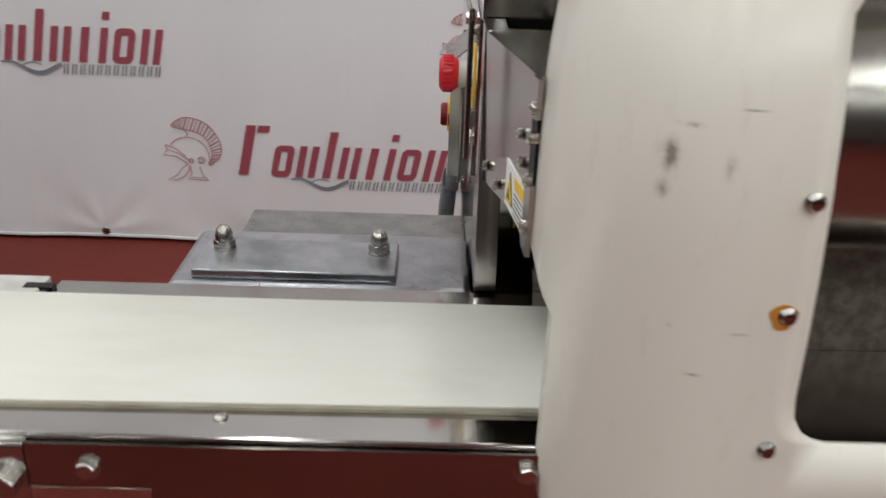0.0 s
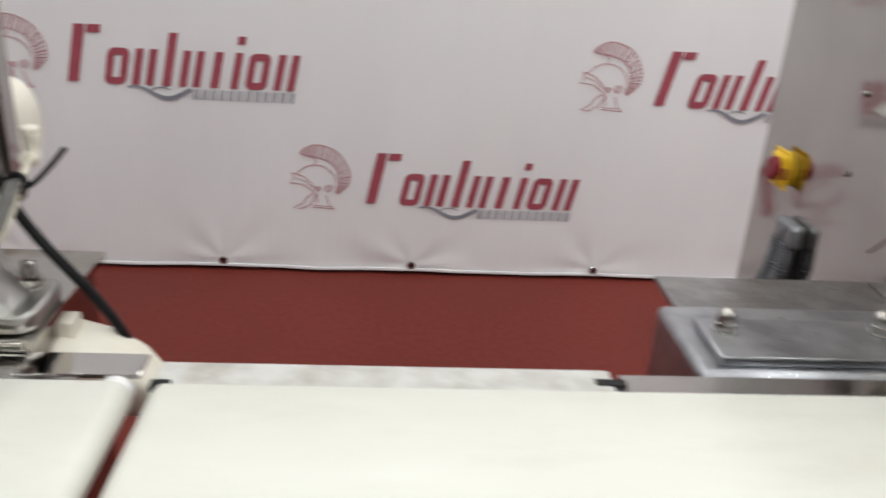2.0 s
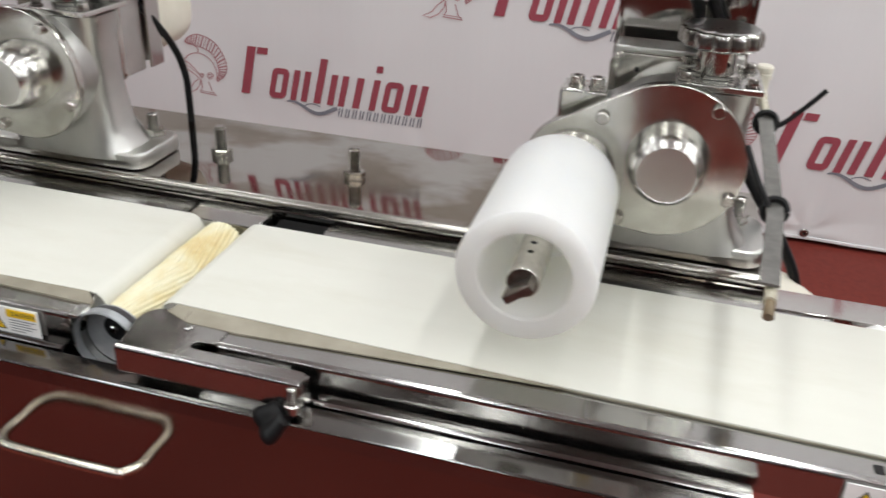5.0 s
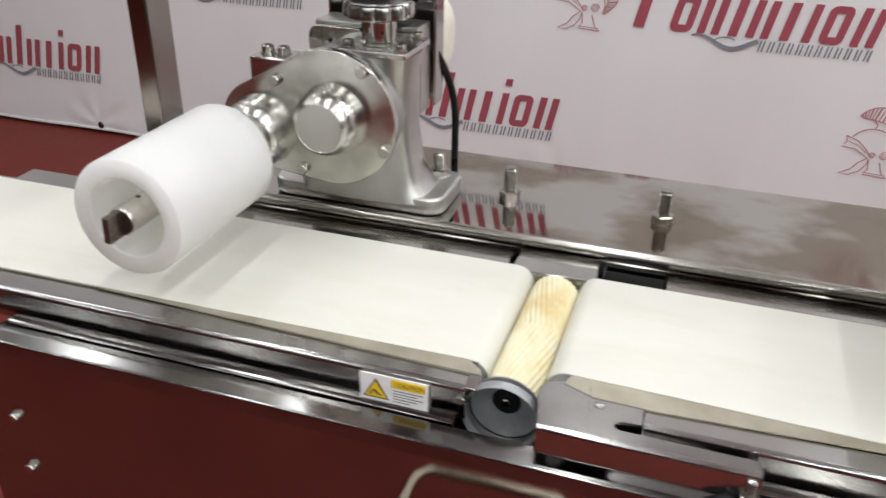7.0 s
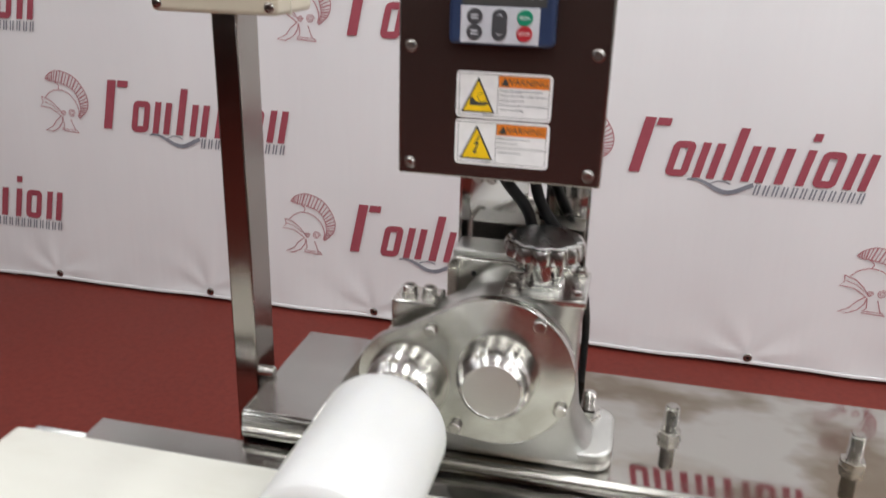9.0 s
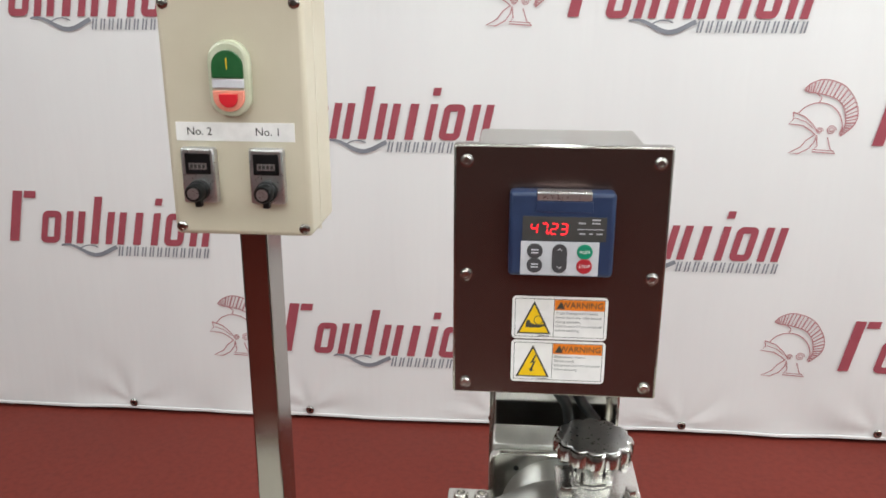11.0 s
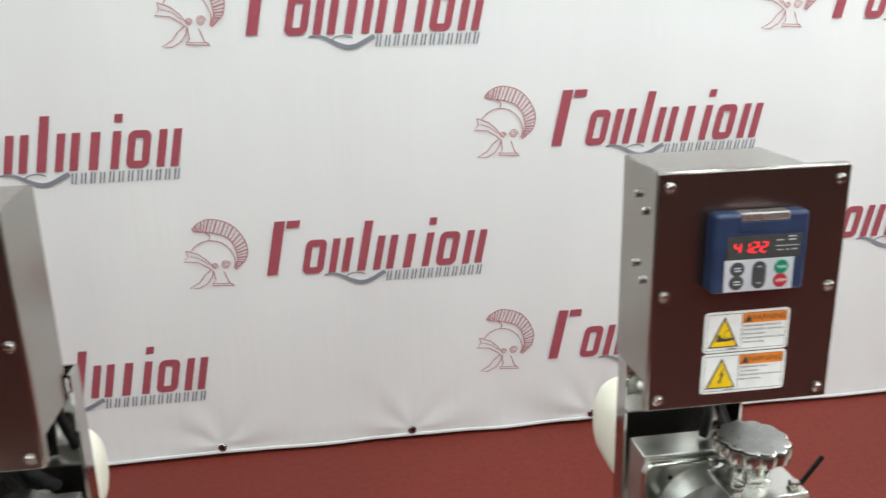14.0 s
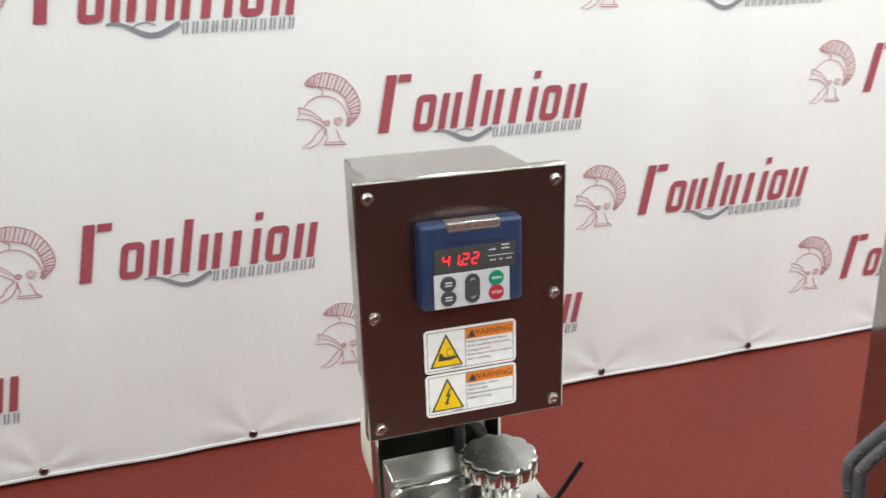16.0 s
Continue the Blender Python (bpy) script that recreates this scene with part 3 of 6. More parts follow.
def smooth_line(pts, n=5):
    pts = [Vector(p) for p in pts]
    out = []
    for i in range(len(pts) - 1):
        p0, p1, p2, p3 = pts[max(i - 1, 0)], pts[i], pts[i + 1], pts[min(i + 2, len(pts) - 1)]
        for k in range(n):
            t = k / n
            out.append(0.5 * ((2 * p1) + (p2 - p0) * t + (2 * p0 - 5 * p1 + 4 * p2 - p3) * t * t + (3 * p1 - p0 - 3 * p2 + p3) * t ** 3))
    return [tuple(p) for p in out] + [tuple(pts[-1])]


crest_out = smooth_line([em(*q) for q in ((0.18, 0.86), (0.26, 0.94), (0.42, 1.0), (0.60, 0.98), (0.78, 0.90), (0.92, 0.74), (0.99, 0.56), (0.96, 0.40), (0.86, 0.30), (0.78, 0.24))], 6)
crest_in = smooth_line([em(*q) for q in ((0.18, 0.86), (0.26, 0.83), (0.36, 0.82), (0.52, 0.79), (0.68, 0.73), (0.78, 0.62), (0.82, 0.50), (0.83, 0.40), (0.80, 0.32), (0.78, 0.24))], 6)
ribbon(bm, crest_out, LW)
ribbon(bm, crest_in, LW)
for k in range(3, len(crest_out) - 3, 2):
    ribbon(bm, [crest_in[k], crest_out[k]], 0.0032 + 0.0022 * (k % 4 == 1))
ribbon(bm, smooth_line([em(*q) for q in ((0.14, 0.55), (0.24, 0.64), (0.40, 0.69), (0.58, 0.66), (0.72, 0.55), (0.79, 0.38), (0.76, 0.26))]), LW)
ribbon(bm, smooth_line([em(*q) for q in ((0.36, 0.82), (0.44, 0.76), (0.42, 0.70))]), LW)
ribbon(bm, [em(*q) for q in ((0.06, 0.56), (0.08, 0.47), (0.01, 0.40), (0.22, 0.38), (0.36, 0.30), (0.42, 0.25))], LW)
ribbon(bm, [em(*q) for q in ((0.06, 0.56), (0.24, 0.50), (0.36, 0.40), (0.44, 0.30))], LW)
ribbon(bm, [em(*q) for q in ((0.10, 0.48), (0.26, 0.43), (0.38, 0.34))], LW * 0.7)
for cu_, cv_, r_ in ((0.47, 0.31, 0.011), (0.64, 0.32, 0.016)):
    ex_, ez_ = em(cu_, cv_)
    ribbon(bm, [(ex_ + r_ * (1 - a / 900) * math.cos(radians(a)), ez_ + r_ * (1 - a / 900) * math.sin(radians(a))) for a in range(0, 721, 30)], LW * 0.8)
ribbon(bm, [em(*q) for q in ((0.40, 0.25), (0.30, 0.18), (0.22, 0.08), (0.06, 0.0), (0.20, -0.01), (0.34, 0.06), (0.42, 0.16), (0.44, 0.25))], LW)
ribbon(bm, [em(*q) for q in ((0.44, 0.25), (0.46, 0.10), (0.40, 0.02), (0.74, 0.0), (0.66, 0.06), (0.60, 0.22))], LW)
ribbon(bm, [em(*q) for q in ((0.40, 0.05), (0.72, 0.035))], LW * 0.7)
PRINTS.append(("printed_emblem", flat_mesh("printed_emblem_lines", bm, PRINT_LINE)))
PITCH_X, PITCH_Z, Z_ROW1 = 1.0013, 0.4013, 0.6348
marks = bmesh.new()
for r in range(0, 5):
    for c in range(-4, 8):
        if (r + c) % 2:
            continue
        bx, bz = (c - 1) * PITCH_X, Z_ROW1 + (r - 1) * PITCH_Z
        if bx - 1.1 < X0 or bx + 0.1 > X1:
            continue
        for nm, me in PRINTS:
            o = new(nm, me)
            o.parent = banner
            o.matrix_basis = pose(bx, -0.0042, bz)
        for k in range(12):
            for dx in (0.0, 0.0115):
                x_ = bx - 0.352 + 0.0292 * k + dx
                marks.faces.new([marks.verts.new((x_ + u + 0.2 * v, -0.0042, bz + 0.002 + v)) for u, v in ((0, 0), (0.0052, 0), (0.0052, 0.036), (0, 0.036))])
upper = bmesh.new()
for r in range(5, 8):
    for c in range(-4, 8):
        bx, bz = (c - 1) * PITCH_X, Z_ROW1 + (r - 1) * PITCH_Z
        if (r + c) % 2 == 0 and bx - 1.1 >= X0 and bx + 0.1 <= X1:
            for nm, me in PRINTS:
                if nm in ("printed_bar", "printed_ring"):
                    for f in me.polygons:
                        upper.faces.new([upper.verts.new((me.vertices[i].co.x + bx, -0.0042, me.vertices[i].co.z + bz)) for i in f.vertices])
up = part("printed_upper_pattern", upper, PRINT_RED, banner)
tagged(up, "dark red printed bars along the top of the banner", kind="stuff")
mk = part("printed_small_print", marks, PRINT_GREY, banner)
tagged(mk, "small grey printed bars", kind="stuff")

# ---------------------------------------------------------------- laminating machine base
base = thing("machine_base", "polished stainless steel machine base with a stained flat deck", "machine base", at=(0, 0, 0))
part("deck", box(-1.14, -0.028, -2.122, -1.885, 0.897, 0.907, 0.001), DECK, base, "stained mirror-like deck plate")
part("deck_skirt", fold([(-2.124, 0.899), (-2.124, 0.72)], -1.138, -0.03, 0.003), RAIL, base)
part("deck_tube", rod(0.0065, -1.14, -0.029, (0, -2.124, 0.9105), "x", 16, 0.002), BOX_STEEL, base, "polished round edge bar")
part("back_cabinet", box(-1.13, -0.038, -2.10, -1.90, 0.12, 0.8965, 0.004), STEEL_FLOOR_TINT, base)
part("front_panel", box(-1.138, -0.045, -2.432, -2.428, 0.14, 0.872), STEEL_FLOOR_TINT, base, "polished steel front panel")
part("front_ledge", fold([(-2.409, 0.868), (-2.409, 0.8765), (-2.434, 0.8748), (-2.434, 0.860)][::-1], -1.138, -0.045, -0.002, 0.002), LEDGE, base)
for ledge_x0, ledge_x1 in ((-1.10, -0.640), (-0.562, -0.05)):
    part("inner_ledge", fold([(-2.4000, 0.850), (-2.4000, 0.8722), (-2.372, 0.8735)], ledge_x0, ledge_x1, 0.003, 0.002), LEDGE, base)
part("side_panel", box(-1.136, -1.132, -2.427, -2.13, 0.14, 0.85), STEEL_FLOOR_TINT, base)
part("side_panel", box(-0.052, -0.048, -2.427, -2.13, 0.14, 0.85), STEEL_FLOOR_TINT, base)
part("inner_tray", box(-1.13, -0.054, -2.41, -2.13, 0.80, 0.806), RAIL, base)
for bx, bz in ((-1.086, 0.783), (-1.083, 0.718), (-0.10, 0.783), (-0.10, 0.718)):
    part("panel_bolt", hexbolt(0.0055, 0.006, (bx, -2.432, bz), "y"), BOLT, base)
for fx in (-1.09, -0.09):
    for fy in (-2.38, -1.95):
        part("foot", lathe([(0, 0), (0.035, 0), (0.03, 0.02), (0.012, 0.03), (0.012, 0.14), (0, 0.14)], (fx, fy, 0), "z", 20), STEEL, base)
part("end_lip", box(-1.142, -1.06, -2.118, -1.92, 0.908, 0.931, 0.002), RAIL, base, "raised steel plate at the deck end")
part("end_lip_front", box(-1.142, -0.99, -2.122, -2.114, 0.885, 0.929, 0.002), RAIL, base)
ph = thing("pull_handle", "bent chrome rod handle on the front panel", "handle")
part("bar", sweep([(-0.67, -2.432, 0.812), (-0.67, -2.452, 0.812), (-0.662, -2.464, 0.812), (-0.648, -2.468, 0.812), (-0.555, -2.468, 0.812), (-0.543, -2.464, 0.812), (-0.535, -2.452, 0.812), (-0.535, -2.432, 0.812)], 0.0048, 12), surface("straw_tinted_rod", (0.54, 0.50, 0.40), (0.66, 0.63, 0.56), (0.16, 0.24), 1.0, 30.0), ph)


def stud(x, y, z, h=0.0385):
    t = thing("threaded_stud", "upright threaded steel stud with a hexagon nut on the deck", "stud", group="deck studs")
    prof = []
    k = 0
    while k * 0.0024 < h - 0.002:
        prof += [(0.0080, k * 0.0024), (0.0080, k * 0.0024 + 0.0005), (0.0065, k * 0.0024 + 0.0014)]
        k += 1
    prof += [(0.0060, h + 0.001), (0, h + 0.001)]
    part("rod", lathe([(0, 0)] + prof, (x, y, z), "z", 16), IRON, t)
    part("nut", lathe([(0.0132, 0.0015), (0.0132, 0.0085), (0.0115, 0.0098), (0, 0.0098)], (x, y, z), "z", 6, turn=0.4), IRON, t)
    part("washer", rod(0.0128, 0, 0.0016, (x, y, z), "z", 24), IRON, t)
    return t


stud(-0.6925, -2.011, 0.907)
stud(-0.5085, -2.017, 0.907)


# ---------------------------------------------------------------- conveyors
def stadium_belt(x0, x1, y0, y1, top, r, thick=0.0022, lead=0.0):
    """A belt loop that runs along x."""
    loop = []
    zc = top - r
    for k in range(13):
        a = radians(90 + 180 * k / 12)
        loop.append((x0 + r + r * math.cos(a), zc + r * math.sin(a)))
    for k in range(13):
        a = radians(-90 + 180 * k / 12)
        loop.append((x1 - r + r * math.cos(a), zc + r * math.sin(a)))
    one = bmesh.new()
    ys = [y0, y0 + 0.0012, y1 - 0.0012, y1]
    rings = []
    for i, y in enumerate(ys):
        s = 0.0008 if i in (0, 3) else 0.0
        ring = []
        for x, z in loop:
            cx_ = min(max(x, x0 + r), x1 - r)
            d = Vector((x - cx_, z - zc))
            d = d * ((r - s) / r)
            ring.append(one.verts.new((cx_ + d.x, y + (lead * (x1 - x) / (x1 - x0) if i < 2 else 0.0), zc + d.y)))
        rings.append(ring)
    inner = []
    for y in (y0, y1):
        inner.append([one.verts.new((min(max(x, x0 + r), x1 - r) + (x - min(max(x, x0 + r), x1 - r)) * (r - thick) / r, y + (lead * (x1 - x) / (x1 - x0) if y == y0 else 0.0), zc + (z - zc) * (r - thick) / r)) for x, z in loop])
    n = len(loop)
    for a, b in zip(rings, rings[1:]):
        for i in range(n):
            one.faces.new((a[i], a[(i + 1) % n], b[(i + 1) % n], b[i]))
    for a, b in ((rings[0], inner[0]), (rings[-1], inner[1]), (inner[0], inner[1])):
        for i in range(n):
            one.faces.new((a[i], a[(i + 1) % n], b[(i + 1) % n], b[i]))
    return smooth(one)


def caution_label(x, y, z, w, h):
    """A small caution plate that faces -y; x, z: its upper corner."""
    t = thing("caution_label", "small white and yellow caution sticker on the steel rail", "label", group="caution stickers")
    b = part("backing", box(x, x + w, y - 0.0012, y, z - h, z, 0.0005), PAPER, t)
    part("header", box(x + w * 0.47, x + w * 0.96, y - 0.0018, y - 0.0012, z - h * 0.36, z - h * 0.08), SIGN_YELLOW, t)
    part("symbol", prism([(x + w * 0.05, z - h * 0.86), (x + w * 0.43, z - h * 0.86), (x + w * 0.24, z - h * 0.14)], 0.0006, (0, y - 0.0018, 0), "xz"), INK, t)
    part("symbol_field", prism([(x + w * 0.085, z - h * 0.81), (x + w * 0.395, z - h * 0.81), (x + w * 0.24, z - h * 0.23)], 0.0004, (0, y - 0.0022, 0), "xz"), SIGN_YELLOW, t)
    part("symbol_mark", sweep([(x + w * 0.16, y - 0.0024, z - h * 0.72), (x + w * 0.22, y - 0.0024, z - h * 0.56), (x + w * 0.27, y - 0.0024, z - h * 0.66), (x + w * 0.33, y - 0.0024, z - h * 0.70)], 0.0008, 6), INK, t)
    writing("CAUTION", h * 0.2, front(x + w * 0.76, y - 0.002, z - h * 0.225), INK, t)
    for k in range(5):
        part("text_line", box(x + w * 0.49, x + w * (0.93 - 0.09 * (k % 2) - (0.2 if k == 4 else 0)), y - 0.0014, y - 0.0012, z - h * (0.46 + 0.1 * k) - h * 0.03, z - h * (0.46 + 0.1 * k)), INK_GREY, t)
    return t


def belt_conveyor(x0, x1, front_x0, front_x1, yf, ya, lead, ends, label):
    t = thing("belt_conveyor", label, "conveyor", group="belt conveyors")
    part("belt", stadium_belt(x0, x1, ya, -2.177, 0.908, 0.018, lead=lead), BELT, t, "off-white woven fabric belt")
    part("bed", box(x0 + 0.03, x1 - 0.03, -2.345, -2.18, 0.878, 0.902), STEEL, t)
    part("slide_plate", prism([(x0 + 0.02, -2.18), (x0 + 0.02, ya + lead + 0.001), (x1 - 0.02, ya + 0.001), (x1 - 0.02, -2.18)], 0.0034, (0, 0, 0.9022), "xy"), TAN, t)
    part("pulley", lathe([(0, 2.179), (0.0152, 2.179), (0.0152, 2.343), (0, 2.343)], (x0 + 0.018, 0, 0.89), "y", 24), PAPER, t)
    part("pulley", lathe([(0, ends[0]), (0.0145, ends[0]), (0.0158, ends[0] + 0.002), (0.0158, ends[1] - 0.002), (0.0145, ends[1]), (0, ends[1])], (x1 - 0.018, 0, 0.889), "y", 24), PAPER, t, "white plastic end roller")
    part("front_rail", fold([(-2.348, 0.9030), (yf, 0.9065), (yf, 0.874)], front_x0, front_x1, 0.0025, 0.005), RAIL, t, "bent bright steel side rail")
    return t


conv_b = belt_conveyor(-1.385, -0.622, -1.37, -0.632, -2.394, -2.355, -0.010, (2.179, 2.352), "short belt conveyor with an off-white belt between bright steel rails")
part("rear_rail", fold([(-2.1275, 0.880), (-2.1275, 0.9005), (-2.180, 0.899)], -1.305, -0.655, 0.003), RAIL, conv_b)
part("rail_end", prism([(-0.634, -2.3935), (-0.634, -2.350), (-0.631, -2.358), (-0.626, -2.366), (-0.6230, -2.376), (-0.6222, -2.386), (-0.6240, -2.3935)], 0.0030, (0, 0, 0.9032), "xy", 0.0007), RAIL, conv_b, "rounded rail end")
# Strip added on the rail to show the belt edge's reflection.
part("reflection_strip", prism([(-0.645, -2.350), (-0.636, -2.359), (-0.6268, -2.367), (-0.6252, -2.3735), (-1.02, -2.3612), (-1.02, -2.350)], 0.002, (0, 0, 0.9050), "xy"), TAN, conv_b, "tan strip along the belt, coloured as its reflection in steel")
part("rail_end_bolt", hexbolt(0.0042, 0.004, (-0.635, -2.3945, 0.895), "y"), IRON, conv_b)
part("rear_rail_end", fold([(-2.158, 0.880), (-2.158, 0.900), (-2.180, 0.898)], -1.365, -1.305, 0.003), RAIL, conv_b)
conv_a = belt_conveyor(-0.574, 0.087, -0.488, 0.075, -2.394, -2.365, 0.018, (2.162, 2.374), "short belt conveyor with an off-white belt and a slotted side rail")
part("rear_rail", fold([(-2.1275, 0.880), (-2.1275, 0.9005), (-2.176, 0.899)], -0.49, 0.03, 0.003), RAIL, conv_a)
part("rear_guide", box(-0.03, 0.088, -2.158, -2.118, 0.897, 0.9015, 0.0008), STEEL_SHEET, conv_a)
# Black block put in for the darkness of a slot.
part("slot_shade", box(-0.555, -0.493, -2.160, -2.128, 0.870, 0.892, 0.001), BLACK, conv_a)
# Thin added plate carrying the painted mirror image of the belt.
part("reflection_strip", prism([(-0.552, -2.345), (-0.556, -2.360), (-0.53, -2.371), (-0.48, -2.3725), (-0.20, -2.3578), (-0.20, -2.350)], 0.0015, (0, 0, 0.9050), "xy"), TAN, conv_a, "tan strip along the belt, coloured as its reflection in steel")
tb = part("tension_bracket", prism([(-0.566, -2.4185), (-0.5745, -2.380), (-0.5735, -2.370), (-0.569, -2.362), (-0.561, -2.357), (-0.550, -2.354), (-0.489, -2.352), (-0.489, -2.3925), (-0.5040, -2.3935), (-0.5075, -2.3955), (-0.5090, -2.3990), (-0.5080, -2.4020), (-0.5045, -2.4040), (-0.406, -2.4045), (-0.402, -2.4065), (-0.400, -2.411), (-0.400, -2.4185)], 0.0028, (0, 0, 0.9030), "xy", 0.0005), RAIL, conv_a, "bright steel tension bracket")
part("lip", fold([(-2.4165, 0.9058), (-2.4215, 0.9058), (-2.4215, 0.882)], -0.5665, -0.400, -0.0018, 0.0024), RAIL, tb, "folded front lip")
part("end_face", box(-0.4025, -0.400, -2.417, -2.404, 0.878, 0.9028, 0.0006), RAIL, tb)
part("seam", prism([(-0.5305, -2.388), (-0.5355, -2.355), (-0.5350, -2.355), (-0.5299, -2.388)], 0.0004, (0, 0, 0.9064), "xy"), DARK_STEEL, tb)
part("socket_screw", button_screw(0.0042, 0.0012, (-0.524, -2.378, 0.9064), "z"), RAIL, conv_a)
part("rail_slot", box(0.029, 0.036, -2.384, -2.374, 0.9042, 0.9062, 0.0004), BLACK, conv_a)
kn = thing("wing_knob", "black plastic knob on a threaded steel rod", "knob")
part("rod", lathe([(0, 0.0)] + [(0.0038 if i % 2 else 0.0044, 0.0012 * i) for i in range(20)] + [(0, 0.024)], (-0.406, -2.4245, 0.880), "z", 14), BOLT, kn)
part("collar", rod(0.0075, 0.0, 0.010, (-0.406, -2.4245, 0.880), "z", 20, 0.0015), BOLT, kn)
bm = bmesh.new()
rings = []
for dz_, sc_ in ((0.0, 0.55), (0.002, 0.72), (0.008, 0.80), (0.016, 0.98), (0.020, 1.0), (0.0225, 0.93), (0.0235, 0.7)):
    rings.append([bm.verts.new((sc_ * (0.0150 + 0.0045 * math.cos(3 * a)) * math.cos(a), sc_ * (0.0150 + 0.0045 * math.cos(3 * a)) * math.sin(a), dz_)) for a in [2 * math.pi * k / 48 for k in range(48)]])
for a, b in zip(rings, rings[1:]):
    for k in range(48):
        bm.faces.new((a[k], a[(k + 1) % 48], b[(k + 1) % 48], b[k]))
bm.faces.new(rings[0][::-1])
bm.faces.new(rings[-1])
bmesh.ops.transform(bm, verts=bm.verts, matrix=Matrix.Translation((-0.411, -2.427, 0.880)) @ Vector((-0.62, -0.25, -0.70)).to_track_quat("Z", "Y").to_matrix().to_4x4())
part("grip", smooth(bm), BLACK, kn, "three-lobed black plastic grip")
caution_label(-0.725, -2.3965, 0.9035, 0.062, 0.028)
caution_label(0.009, -2.3965, 0.9035, 0.060, 0.028)

br = thing("brush_roller", "yellowed ribbed brush roller in a steel trough between two belts", "brush roller")
bm = bmesh.new()
NR, NA = 40, 30
rings = []
for i in range(NR + 1):
    v = i / NR
    y = -2.185 - 0.187 * v
    tw = 1.6 * abs(v - 0.5)
    ring = []
    for k in range(NA * 2):
        a = 2 * math.pi * k / (NA * 2) + tw
        rr = 0.0252 if k % 2 else 0.0235
        rr *= 1 + 0.03 * noise.noise((k * 0.7, v * 9, 0))
        ring.append(bm.verts.new((-0.598 + rr * math.cos(a), y, 0.8825 + rr * math.sin(a))))
    rings.append(ring)
for a, b in zip(rings, rings[1:]):
    for k in range(NA * 2):
        bm.faces.new((a[k], a[(k + 1) % (NA * 2)], b[(k + 1) % (NA * 2)], b[k]))
bm.faces.new(rings[0])
bm.faces.new(rings[-1][::-1])
part("bristles", smooth(bm), BRISTLE, br, "yellowed nylon bristles in a chevron")
part("end_cap", lathe([(0.0, 2.3740), (0.0308, 2.3740), (0.0308, 2.3725), (0.0, 2.3725)], (-0.602, 0, 0.8790), "y", 36), DISH, br, "dull grey dished end cap")
part("collar", lathe([(0.0316, 2.383), (0.0314, 2.3905), (0.0322, 2.3915), (0.0334, 2.3905), (0.0336, 2.383), (0.0316, 2.383)], (-0.602, 0, 0.8790), "y", 56), DISH, br, "grey metal end collar")
part("bore", rod(0.0125, 2.3740, 2.3748, (-0.601, 0, 0.8865), "y", 28), BLACK, br)
part("axle", lathe([(0, 2.3745), (0.0042, 2.3745), (0.0042, 2.379), (0.0034, 2.380), (0.0, 2.380)], (-0.601, 0, 0.8875), "y", 6), IRON, br)
bm = bmesh.new()
prev = None
for k in range(17):
    a = radians(178 + 184 * k / 16)
    pr = [bm.verts.new((-0.602 + rr * math.cos(a), yy, 0.8790 + rr * math.sin(a))) for rr, yy in ((0.0316, -2.3825), (0.0316, -2.17), (0.0336, -2.17), (0.0336, -2.3825))]
    if prev:
        for i in range(4):
            bm.faces.new((prev[i], prev[(i + 1) % 4], pr[(i + 1) % 4], pr[i]))
    prev = pr
part("trough", smooth(bm), RAIL, br, "curved bright steel trough")
part("rear_bearing", box(-0.648, -0.560, -2.180, -2.130, 0.868, 0.9035, 0.002), RAIL, br)


